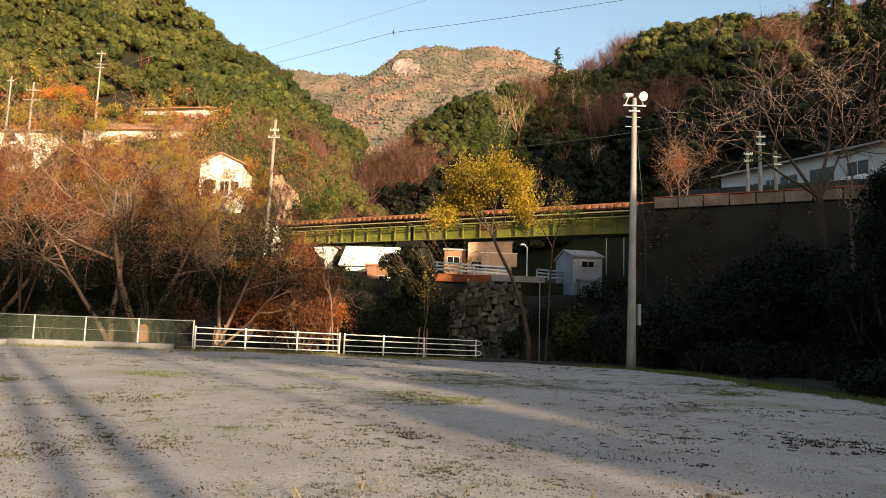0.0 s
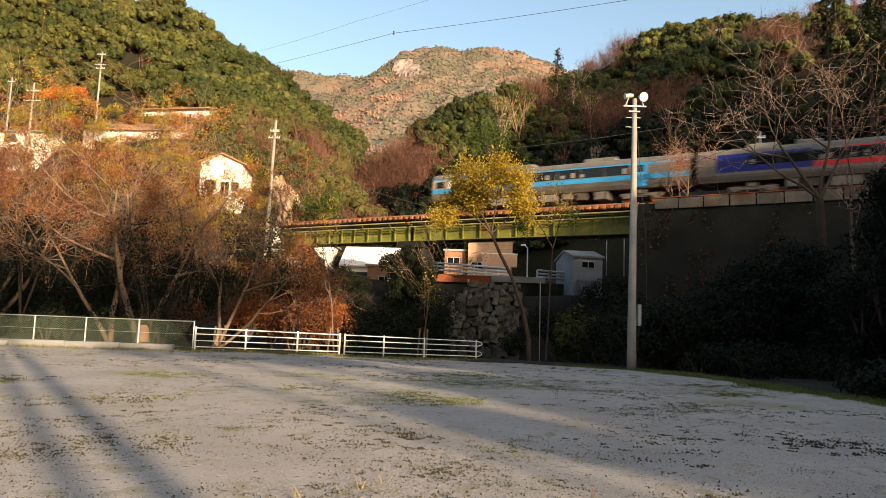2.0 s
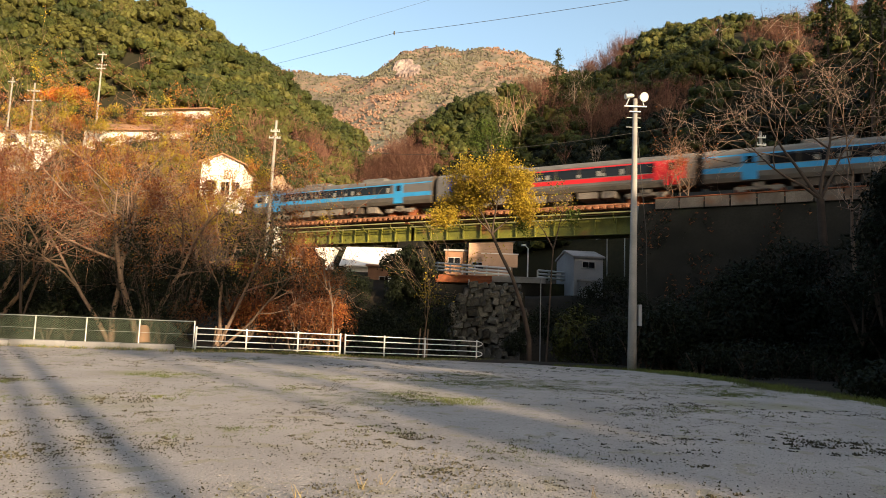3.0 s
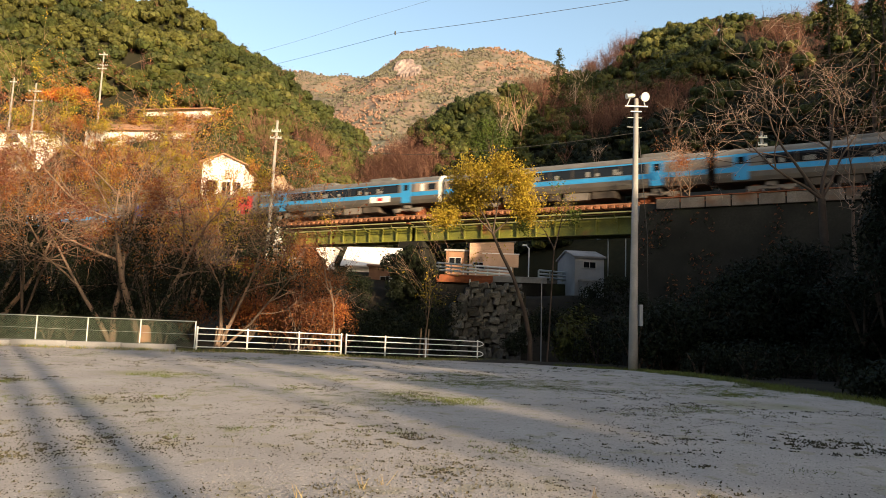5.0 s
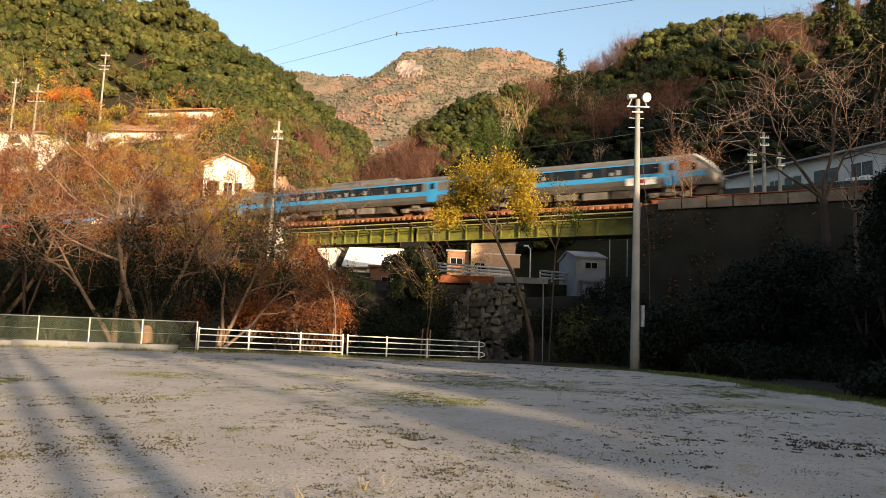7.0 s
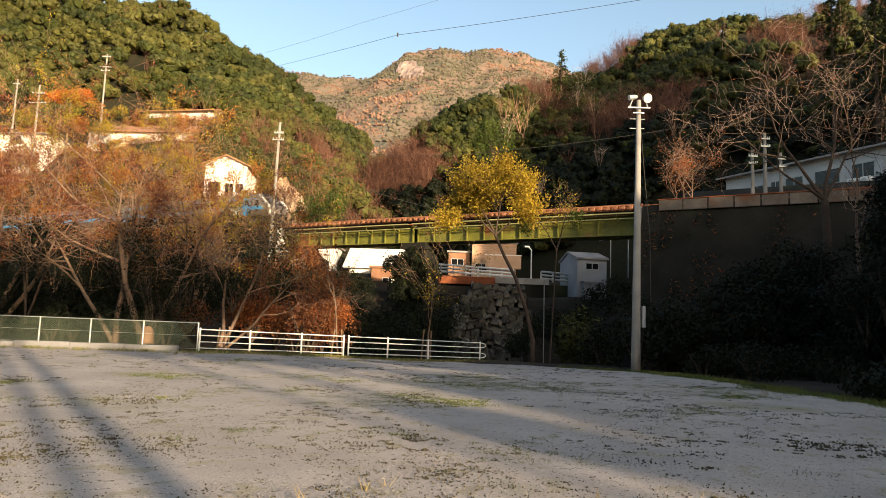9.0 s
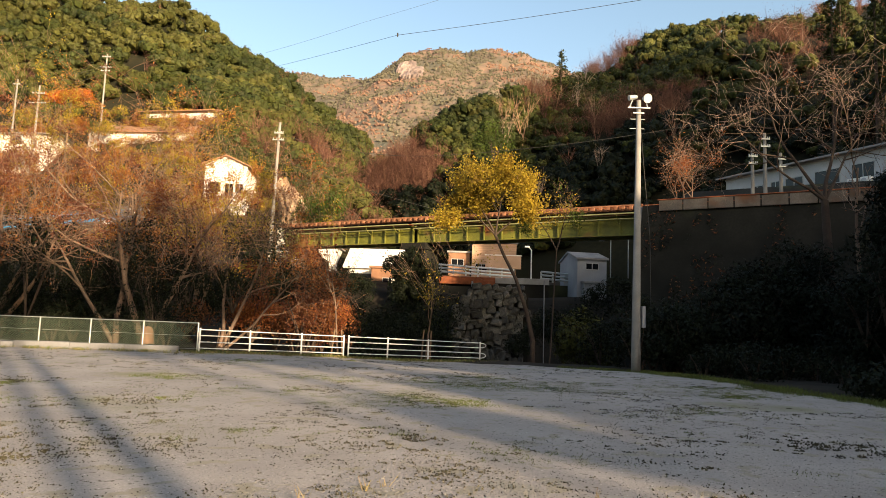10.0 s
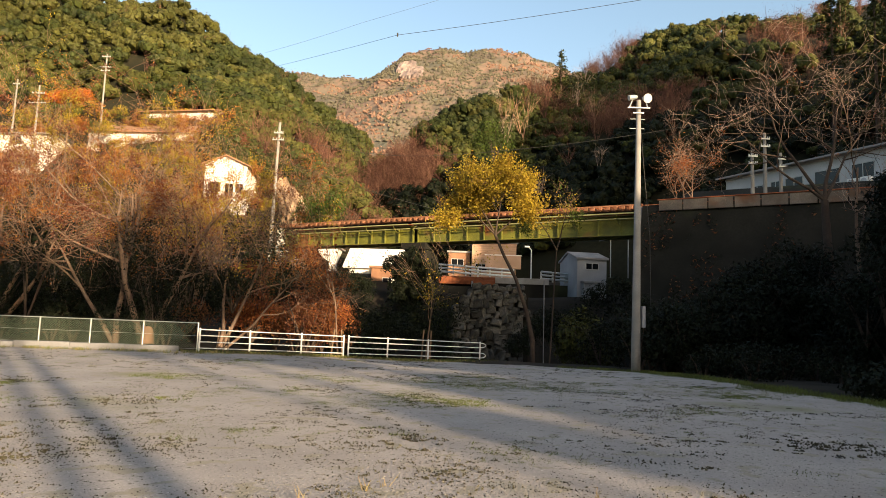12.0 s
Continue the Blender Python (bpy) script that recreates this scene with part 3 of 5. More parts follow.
def car(label, cab_left, cab_right, doors, windows, livery, sign=None, roof_units=((6, 9), (13, 15.5))):
    """A diesel railcar from x = 0 (its leading end) to CAR. livery: rows of (name, x0, x1, z0, z1, paint)."""
    c = thing("railcar", label, "railcar", TRACK @ pose(0, 0, RAIL_TOP), "cars of the express train")
    x0, x1 = (0.0, CAR)
    tail = CAR - 2.0 if cab_right == "nose" else CAR
    part("body", shell(x0, tail, 0.98, 2.86), SILVER, c)
    part("roof", shell(x0, tail, 2.86, 3.41), ROOF_GREY, c, "dull grey corrugated roof")
    part("floor", Build().box(x0, tail, -1.33, 1.33, 0.95, 1.0), UNDERFLOOR, c)
    outline = [(y, z) for y, z in SECTION] + [(-y, z) for y, z in SECTION[-2::-1]]
    ends = [(0.0, cab_left)] + ([(CAR, cab_right)] if cab_right != "nose" else [])
    for x, kind in ends:
        d = 0.02 if x == 0 else -0.02
        part("end_wall", Build().prism(outline, 0, x + d, x + 2 * d), WHITE if kind == "white" else BEIGE if kind else UNDERFLOOR, c)
        out = -0.28 if x == 0 else 0.28
        part("gangway", Build().box(min(x, x + out), max(x, x + out), -0.5, 0.5, 1.0, 3.0, 0.03), UNDERFLOOR, c)
    if cab_right == "nose":
        nose(c, tail)
    for name, a, b_, z0, z1, paint in livery:
        band(c, name, a, b_, z0, z1, paint)
    for a, b_ in windows:
        band(c, "window_band", a, b_, 1.99, 2.70, GLASS, 0.010)
        n = max(1, round((b_ - a) / 1.9))
        for i in range(1, n):
            x = a + i * (b_ - a) / n
            band(c, "window_post", x - 0.05, x + 0.05, 1.99, 2.70, UNDERFLOOR, 0.016)
        for i in range(2 * n):
            x = a + (i + 0.3 + 0.35 * math.sin(i * 2.7 + a)) * (b_ - a) / (2 * n)
            if math.sin(i * 5.3 + len(label)) < -0.5:
                continue
            part("headrest", Build().box(x - 0.11, x + 0.11, -HALF - 0.018, -HALF - 0.006, 2.05, 2.36 + 0.2 * math.sin(i * 3.1), 0.002), SEAT, c, "pale seat back behind the glass")
    for x, paint in doors:
        door(c, x, paint)
    for x, kind in ((0.0, cab_left), (CAR, cab_right)):
        if kind and kind != "nose":
            sgn = 1 if x == 0 else -1
            a, b_ = sorted((x, x + sgn * 2.4))
            band(c, "cab_panel", a, b_, 1.97, 2.72, BEIGE, 0.008)
            small_window(c, x + sgn * 0.75, 0.8, 2.05, 2.58)
            small_window(c, x + sgn * 1.7, 0.3, 2.0, 2.62, WHITE)
    band(c, "rain_gutter", x0, tail, 2.85, 2.90, ROOF_GREY, 0.02)
    bogie(c, 3.4)
    bogie(c, CAR - 3.4)
    rnd = random.Random(len(label))
    x = 5.4
    while x < CAR - 6.0:
        w = rnd.uniform(0.7, 1.9)
        part("equipment_case", Build().box(x, x + w, -1.25, 1.25, rnd.uniform(0.32, 0.5), 0.94, 0.03), rnd.choice((TANK, UNDERFLOOR, TANK)), c)
        x += w + rnd.uniform(0.15, 0.6)
    for a, b_ in roof_units:
        part("roof_unit", Build().box(a, b_, -0.85, 0.85, 3.2, 3.58, 0.08), ROOF_GREY, c)
    if sign:
        s = part("side_sign", Build().box(sign, sign + 2.1, -HALF - 0.03, -HALF - 0.012, 1.22, 1.75), WHITE, c, "white side sign with a red mark")
        part("sign_mark", Build().box(sign + 0.75, sign + 1.35, -HALF - 0.034, -HALF - 0.03, 1.35, 1.62), RED_PAINT, s)
    return c


def nose(c, x):
    """A slanting streamlined cab at the far end."""
    b = Build()
    rows = ((0.0, 1.0, 1.0), (0.35, 1.0, 0.97), (0.8, 0.985, 0.85), (1.4, 0.96, 0.62), (1.95, 0.92, 0.38))
    ring = SECTION + [(-y, z) for y, z in SECTION[-2::-1]]
    n = len(ring)
    for dx, wide, high in rows:
        b.v += [(x + dx, y * wide, 0.98 + (z - 0.98) * high) for y, z in ring]
    for i in range(len(rows) - 1):
        b.f += [(i * n + j, i * n + j + 1, (i + 1) * n + j + 1, (i + 1) * n + j) for j in range(n - 1)]
    b.f.append(tuple(4 * n + j for j in range(n)))
    part("cab_nose", b, SILVER, c, "silver streamlined cab front", True)
    for sgn in (-1, 1):
        part("window_pillar", Build().tube([(x + 0.3, sgn * 1.12, 3.2), (x + 0.8, sgn * 1.34, 2.85), (x + 1.4, sgn * 1.36, 2.42), (x + 1.98, sgn * 1.28, 1.75)], [0.07, 0.09, 0.09, 0.07], 8), WHITE, c, "white slanting pillar")
    for name, z0, z1, paint, reach in (("waist_stripe", 1.60, 1.95, SKY_BLUE, 1.15), ("cab_panel", 1.97, 2.62, BEIGE, 0.8), ("lower_side", 1.0, 1.57, LOWER_GREY, 1.2)):
        for sgn in (-1, 1):
            y = sgn * (HALF + 0.004)
            part(name, Build().add([(x, y, z0), (x + reach, y * 0.985, z0), (x + reach - (z1 - z0) * 0.4, y * 0.99, z1), (x, y, z1), (x, y * 0.99, z0), (x + reach, y * 0.975, z0), (x + reach - (z1 - z0) * 0.4, y * 0.98, z1), (x, y * 0.99, z1)],
                                   [(0, 1, 2, 3), (4, 5, 6, 7), (0, 1, 5, 4), (1, 2, 6, 5), (2, 3, 7, 6), (3, 0, 4, 7)]), paint, c)
    w = Build()
    w.add([(x + 0.45, -0.9, 3.29), (x + 0.45, 0.9, 3.29), (x + 1.72, 1.12, 2.16), (x + 1.72, -1.12, 2.16)], [(0, 1, 2, 3)])
    part("windscreen", w, GLASS, c)
    part("cab_side_window", Build().box(x + 0.12, x + 0.5, -HALF - 0.016, -HALF + 0.03, 2.05, 2.55), GLASS, c)
    part("snow_plough", Build().box(x + 0.4, x + 1.8, -1.1, 1.1, 0.35, 0.98, 0.05), UNDERFLOOR, c)


def blue_bands(a, b):
    return [("waist_stripe", a, b, 1.60, 1.95, SKY_BLUE), ("cornice_stripe", a, b, 2.70, 2.80, SKY_BLUE), ("lower_side", a, b, 1.0, 1.57, LOWER_GREY)]


def train():
    B = SKY_BLUE
    return [
        car("silver leading railcar with sky blue stripes and doors", "cab", None, ((3.0, B), (17.4, B)), ((3.9, 16.6),), blue_bands(0, CAR)),
        car("railcar painted deep blue at one end and red at the other", None, None, ((19.2, RED_PAINT),), ((3.2, 18.0),),
            [("blue_side", 1.2, 7.0, 1.6, 2.83, DEEP_BLUE), ("red_side", 17.9, CAR - 0.6, 1.45, 2.83, RED_PAINT),
             ("red_waist_stripe", 7.0, 17.9, 1.6, 1.93, RED_PAINT), ("red_cornice_stripe", 8.6, 17.9, 2.70, 2.80, RED_PAINT), ("lower_side", 0, CAR, 1.0, 1.42, LOWER_GREY)], roof_units=((3, 5), (6, 7.5))),
        car("silver railcar with sky blue stripes and a white cab end", None, "white", ((2.9, B), (17.4, B)), ((4.0, 16.6),), blue_bands(0, CAR), sign=13.6),
        car("silver railcar with sky blue stripes and a beige cab end", "cab", None, ((3.0, B), (17.4, B)), ((3.9, 16.6),), blue_bands(0, CAR), roof_units=((16.2, 18.6),)),
        car("silver middle railcar with sky blue stripes and doors", None, None, ((1.6, B), (19.2, B)), ((3.0, 18.2),), blue_bands(0, CAR), roof_units=((7.5, 15),)),
        car("silver trailing railcar with a white streamlined nose", None, "nose", ((3.2, B), (17.6, B)), ((4.6, 16.8),), blue_bands(0, CAR - 2.0), sign=14.4, roof_units=()),
    ]


TRAIN = train()

# ---- banks, walls and the town beyond the bridge ----
ROCK = mat("pale_cliff_rock", (0.36, 0.26, 0.18), (0.14, 0.09, 0.055), 0.5, 4, 0.95, bump=0.9, bump_size=0.1)
PLASTER = mat("white_plaster", (0.78, 0.74, 0.70), (0.62, 0.58, 0.54), 0.6, 12, 0.85, bump=0.1)
GREY_PLASTER = mat("grey_white_render", (0.36, 0.37, 0.39), (0.27, 0.275, 0.29), 0.6, 12, 0.85, bump=0.1)
PALE_WALL = mat("pale_grey_wall", (0.52, 0.53, 0.55), (0.40, 0.405, 0.42), 0.6, 12, 0.85, bump=0.1)
BROWN_WALL = mat("brown_siding", (0.30, 0.15, 0.08), (0.18, 0.09, 0.05), 0.8, 14, 0.8, bump=0.2)
TAN_BOARD = mat("tan_boarding", (0.52, 0.33, 0.22), (0.36, 0.22, 0.14), 0.8, 14, 0.8, bump=0.2, each=0.15)
BROWN_ROOF = mat("brown_roof_tiles", (0.32, 0.17, 0.09), (0.20, 0.10, 0.06), 1.2, 10, 0.8, bump=0.4)
GREY_ROOF = mat("grey_roof_sheet", (0.30, 0.29, 0.28), (0.18, 0.17, 0.17), 0.8, 12, 0.7, bump=0.2)
FRAME = mat("aluminium_frame", (0.45, 0.45, 0.45), (0.33, 0.33, 0.33), 2, 20, 0.5, metal=0.4, bump=0)
POLE_CONCRETE = mat("pole_concrete", (0.29, 0.275, 0.26), (0.20, 0.19, 0.18), 1.2, 20, 0.85, bump=0.2)
GALVANISED = mat("galvanised_steel", (0.48, 0.50, 0.50), (0.34, 0.36, 0.36), 2, 30, 0.5, metal=0.5, bump=0.05)
WHITE_RAIL = mat("white_painted_pipe", (0.70, 0.70, 0.69), (0.52, 0.51, 0.49), 2, 30, 0.55, bump=0.05, stain=((0.38, 0.24, 0.14), 0.72))
WOOD_STAKE = mat("weathered_stake", (0.24, 0.16, 0.10), (0.13, 0.09, 0.06), 3, 30, 0.9)
# rust stains are its own; the dark base colour stands for shade
PARAPET = mat("stained_shade_parapet", (0.21, 0.18, 0.155), (0.10, 0.082, 0.068), 0.9, 12, 0.9, bump=0.4, each=0.25, stain=((0.16, 0.075, 0.04), 0.6))
KERB = mat("kerb_concrete", (0.22, 0.22, 0.23), (0.15, 0.15, 0.155), 0.8, 18, 0.9, bump=0.4)
CABLE = mat("black_cable", (0.035, 0.033, 0.03), (0.02, 0.02, 0.02), 2, 20, 0.6, bump=0)
LENS = mat("frosted_lens", (0.55, 0.54, 0.50), (0.45, 0.44, 0.41), 3, 30, 0.3, bump=0)
GREEN_MESH = mat("green_coated_wire", (0.16, 0.20, 0.14), (0.10, 0.13, 0.09), 2, 20, 0.6, bump=0)


def banks():
    """The line's earthworks on either side of the bridge."""
    left = Build().prism([(-2.4, 10.05), (2.4, 10.05), (8, 4), (8, -4), (-9, -4), (-4.5, 6.5)], 0, -40, -6.3)
    single("embankment", left, SOIL, "earth railway embankment overgrown with brush", "embankment", TRACK, kind="structure")
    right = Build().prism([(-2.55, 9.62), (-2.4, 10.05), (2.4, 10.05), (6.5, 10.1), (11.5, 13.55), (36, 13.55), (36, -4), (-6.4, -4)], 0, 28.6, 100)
    single("retaining_wall", right, SHADE_CONCRETE, "weathered retaining wall below the railway, coloured dark for shade", "wall", TRACK, kind="structure")
    rng = np.random.default_rng(15)
    n = 16000
    sx, v = rng.uniform(28.8, 64, n), rng.uniform(0, 1, n)
    keep = np.array([noise.noise(Vector((a * 0.35, c * 3.0, 4))) + 0.5 * noise.noise(Vector((a * 1.3, c * 9, 6))) for a, c in zip(sx, v)]) > 0.02 + 0.15 * v
    sx, v = sx[keep], v[keep]
    pts = np.stack([sx, -6.4 + 3.85 * v - 0.06 - np.abs(rng.normal(0, 0.08, len(sx))), -4 + 13.62 * v], 1)
    ivy = leaf_quads(pts, np.tile(np.array([0.0, -1.0, 0.4]), (len(pts), 1)), 0.11, rng, 0.5)[:, :3]
    for m, a, c in ((SHADE_LEAF, 0, 2), (BROWN_LEAF, 2, 3)):
        ob = part("wall_growth", quad_mesh("wall_growth", ivy[(np.arange(len(ivy)) % 3 >= a) & (np.arange(len(ivy)) % 3 < c)], m), m)
        ob.matrix_basis = TRACK
        tagged(ob, "creepers and dry grass growing over the retaining wall", "creeper", kind="stuff")
    ab = Build().box(28.35, 29.6, -2.2, 2.2, -3, 10.0, 0.05).box(28.2, 29.6, -2.4, 2.4, 7.7, 8.12, 0.03)
    single("abutment", ab, CONCRETE, "weathered concrete bridge abutment", "abutment", TRACK, kind="structure")
    single("abutment", Build().box(-7.6, -6.25, -2.2, 2.2, -3, 10.0, 0.05), CONCRETE, "weathered concrete bridge abutment", "abutment", TRACK, kind="structure")
    w = thing("parapet", "low weathered concrete panel parapet beside the railway, darkened as in shade", "parapet", TRACK)
    rnd = random.Random(4)
    x = 29.8
    while x < 62:
        part("panel", Build().box(x, x + 1.52, -2.74 + rnd.uniform(-0.02, 0.02), -2.6, 9.58, 10.3 + rnd.uniform(-0.03, 0.02), 0.015), PARAPET, w)
        x += 1.6
    part("coping", Build().box(29.7, 62, -2.8, -2.5, 10.31, 10.37, 0.015), RUST, w, "rust-stained coping")


LONG_HOUSE = pose(27.7, 66.9, 13.5, 0, 0, -63.9)


def house(label, m, w, d, h, wall, roof, style="gable", windows=(), over=0.5, rise=1.4, group="houses of the valley", name="house"):
    """A house with its front on y = 0 facing -y, walls w wide and d deep. windows: (x, z, wide, high) on the front, or the same with 'r' or 'l' for a gable side."""
    t = thing(name, label, "house", m, group)
    part("wall", Build().box(0, w, 0, d, -3, h), wall, t)
    if style == "gable":
        for sgn in (-1, 1):
            y0, y1 = (-over, d / 2) if sgn < 0 else (d + over, d / 2)
            z0 = h - rise * over / (d / 2)
            rf = Build().add([(-over, y0, z0), (w + over, y0, z0), (w + over, y1, h + rise), (-over, y1, h + rise),
                              (-over, y0, z0 + 0.16), (w + over, y0, z0 + 0.16), (w + over, y1, h + rise + 0.16), (-over, y1, h + rise + 0.16)],
                             [(0, 1, 2, 3), (4, 5, 6, 7), (0, 1, 5, 4), (1, 2, 6, 5), (2, 3, 7, 6), (3, 0, 4, 7)])
            part("roof", rf, roof, t)
        for x in (0.0, w):
            part("gable", Build().prism([(0, h), (d, h), (d / 2, h + rise)], 0, max(0, x - 0.1), max(0.1, x)), wall, t)
    elif style == "front":
        for sgn in (-1, 1):
            x0, x1 = (-over, w / 2) if sgn < 0 else (w + over, w / 2)
            z0 = h - rise * over / (w / 2)
            rf = Build().add([(x0, -over, z0), (x0, d + over, z0), (x1, d + over, h + rise), (x1, -over, h + rise),
                              (x0, -over, z0 + 0.16), (x0, d + over, z0 + 0.16), (x1, d + over, h + rise + 0.16), (x1, -over, h + rise + 0.16)],
                             [(0, 1, 2, 3), (4, 5, 6, 7), (0, 1, 5, 4), (1, 2, 6, 5), (2, 3, 7, 6), (3, 0, 4, 7)])
            part("roof", rf, roof, t)
        for y in (0.0, d):
            part("gable", Build().prism([(0, h), (w, h), (w / 2, h + rise)], 1, max(0, y - 0.1), max(0.1, y)), wall, t)
    else:
        part("roof", Build().box(-over, w + over, -over, d + over, h, h + 0.22, 0.03), roof, t)
    for x, z, ww, wh, *side in windows:
        fr = Build()
        for a, b_, c, e in ((x - 0.06, x, z, z + wh), (x + ww, x + ww + 0.06, z, z + wh), (x - 0.06, x + ww + 0.06, z - 0.06, z), (x - 0.06, x + ww + 0.06, z + wh, z + wh + 0.06), (x + ww / 2 - 0.03, x + ww / 2 + 0.03, z, z + wh)):
            fr.box(a, b_, -0.06, 0.02, c, e)
        gl = Build().box(x, x + ww, -0.025, 0.01, z, z + wh)
        wi = part("window", fr, FRAME, t)
        p = part("pane", gl, GLASS, wi)
        if side and side[0] == "r":
            wi.matrix_basis = pose(w, 0, 0, 0, 0, 90)
        if side and side[0] == "l":
            wi.matrix_basis = pose(0, d, 0, 0, 0, -90)
    return t


def houses():
    house("white plastered hillside house with a brown gable roof", pose(-30.9, 84, 15.9, 0, 0, 6), 5.2, 7, 4.4, PLASTER, BROWN_ROOF, "front", ((0.7, 0.9, 1.3, 1.2), (2.6, 0.2, 1.0, 1.8), (3.9, 0.9, 0.9, 1.1)), 0.45, 1.1)
    house("large cream hillside house with brown tiled roof", pose(-57, 104, 24.5, 0, 0, -4), 17, 9, 5.0, PLASTER, BROWN_ROOF, "gable", ((2, 1.6, 1.8, 1.3), (6.2, 1.6, 1.8, 1.3), (10, 1.6, 1.6, 1.3), (13.4, 1.8, 1.6, 1.2)), 0.7, 2.0)
    house("cream upper storey house above the brown roofed one", pose(-52, 112, 31.2, 0, 0, -10), 11.5, 8, 4.0, PLASTER, BROWN_ROOF, "gable", ((1.5, 1.2, 1.8, 1.3), (5, 1.2, 1.8, 1.3), (8.4, 1.2, 1.4, 1.2)), 0.8, 1.2)
    house("low white hillside house with a dark flat eave", pose(-74, 100, 24.3, 0, 0, -6), 12.6, 8, 3.0, PLASTER, GREY_ROOF, "gable", ((8.0, 1.4, 1.8, 1.2), (3, 1.4, 1.8, 1.2)), 0.6, 1.0)
    house("flat roofed cream house among the trees", pose(-90, 120, 36.5, 0, 0, 0), 14, 9, 4.2, PLASTER, GREY_ROOF, "flat", ((2, 1.2, 2, 1.4), (8, 1.2, 2, 1.4)), 0.5)
    house("white building with a broad sunlit roof beyond the bridge", pose(-11.4, 78, 5.4, 0, 0, -3), 6.3, 7, 2.2, PLASTER, PLASTER, "gable", (), 0.5, 2.2)
    house("white shed partly hidden by dark leaves", pose(-18.4, 82, 6.0, 0, 0, 0), 5.0, 5, 4.0, PLASTER, GREY_ROOF, "flat", ((1, 1.5, 1.2, 1),), 0.3)
    house("brown wooden riverside house on posts with a bright panel", pose(-8.2, 74, 4.4, 0, 0, -4), 3.2, 4, 2.7, BROWN_WALL, BROWN_ROOF, "flat", ((1.3, 0.3, 1.2, 1.3),), 0.25)
    p = Build().box(-5.95, -5.1, 73.55, 73.62, 4.35, 5.9)
    single("bright_shutter", p, PLASTER, "sunlit cream shutter on the riverside house", "shutter")
    for i in range(4):
        single("post", Build().tube([(-8.0 + i * 0.85, 74.1, 1.0), (-7.9 + i * 0.85, 74.1, 4.65)], 0.09, 6), PLASTER, "pale leaning post under the riverside house", "post", group="posts under the riverside house")
    t = house("sunlit tan boarded house with pale eaves beside the road", pose(3.0, 81, 7.0, 0, 0, -2), 5.3, 7, 4.1, TAN_BOARD, GREY_ROOF, "flat", ((0.5, 0.6, 1.3, 0.9),), 0.2)
    for i in range(9):
        part("siding_board", Build().box(0, 5.3, -0.05, -0.005, 1.75 + i * 0.26, 1.97 + i * 0.26, 0.008), TAN_BOARD, t)
    part("balcony", Build().box(1.6, 5.8, -1.1, -0.06, 1.0, 1.12, 0.02).box(1.6, 5.8, -1.1, -1.04, 1.12, 2.5), TAN_BOARD, t)
    part("balcony_rail", Build().box(1.5, 5.9, -1.14, -1.0, 2.5, 2.62, 0.02), PLASTER, t, "pale balcony rail")
    house("low grey side wing in the shade of the bridge", pose(0.2, 82, 7.0, 0, 0, -2), 2.6, 5, 2.9, BROWN_WALL, GREY_ROOF, "flat", ((0.4, 1.3, 1.4, 0.8),), 0.2)
    house("small white riverside house in shade", pose(11.6, 60, 5.6, 0, 0, 8), 2.7, 5, 1.9, GREY_PLASTER, GREY_ROOF, "gable", ((0.8, 1.0, 1.1, 0.5),), 0.15, 0.7)
    house("narrow white lower storey by the river", pose(12.1, 59.4, 2.4, 0, 0, 8), 1.7, 3, 2.9, GREY_PLASTER, GREY_ROOF, "flat", ((0.6, 1.5, 0.7, 0.6),), 0.1)
    single("canopy", Build().prism([(14.2, 9.5), (16.9, 10.0), (16.9, 10.12), (14.2, 9.62)], 1, 61, 63), PLASTER, "small pale shed canopy", "canopy")
    for x in (14.9, 16.5):
        single("canopy_post", Build().tube([(x, 61.5, 6.0), (x, 61.5, 9.7)], 0.05, 6), GALVANISED, "thin grey post under the pale canopy", "post", group="canopy posts")
    # the long building above the line
    t = house("long grey white building with a shallow metal roof", LONG_HOUSE, 19, 9, 3.3, PALE_WALL, GREY_ROOF, "gable",
              ((1.7, 1.0, 0.5, 0.9), (3.0, 0.75, 1.3, 1.1), (5.2, 0.75, 0.9, 1.2), (6.7, 0.7, 1.7, 1.3), (9.6, 0.9, 2.2, 1.2), (12.9, 0.9, 1.8, 1.2)), 0.7, 1.2)
    part("downpipe", Build().tube([(6.2, -0.08, 0.0), (6.2, -0.08, 3.4)], 0.07, 8), WHITE, t)
    part("wall_band", Build().box(-0.05, 19.05, -0.08, 0.0, 2.95, 3.1), FRAME, t)


def air_conditioner(x):
    t = thing("air_conditioner", "pale outdoor air conditioner unit against the long building", "air conditioner", LONG_HOUSE @ pose(x, -0.45, 0.1), "outdoor units")
    part("casing", Build().box(0, 0.85, -0.18, 0.18, 0.1, 0.75, 0.02), WHITE, t)
    part("grille", Build().tube([(0.3, -0.185, 0.42), (0.3, -0.2, 0.42)], 0.24, 14), FRAME, t)


def utility_pole(x, y, z0, z1, lean, arms, label):
    t = thing("utility_pole", label, "utility pole", None, "utility poles")
    top = Vector((x + lean, y, z1))
    part("pole", Build().tube([(x, y, z0), top], [0.17, 0.11], 10), POLE_CONCRETE, t)
    for dz, w in arms:
        p = Vector((x, y, z0)).lerp(top, (z1 - dz - z0) / (z1 - z0))
        part("crossarm", Build().box(p.x - w, p.x + w, p.y - 0.2, p.y - 0.1, p.z - 0.05, p.z + 0.05), GALVANISED, t)
        for k in (-0.9, -0.3, 0.5, 0.9):
            part("insulator", Build().tube([(p.x + k * w, p.y - 0.15, p.z + 0.05), (p.x + k * w, p.y - 0.15, p.z + 0.18)], 0.04, 6), GALVANISED, t)
    return t


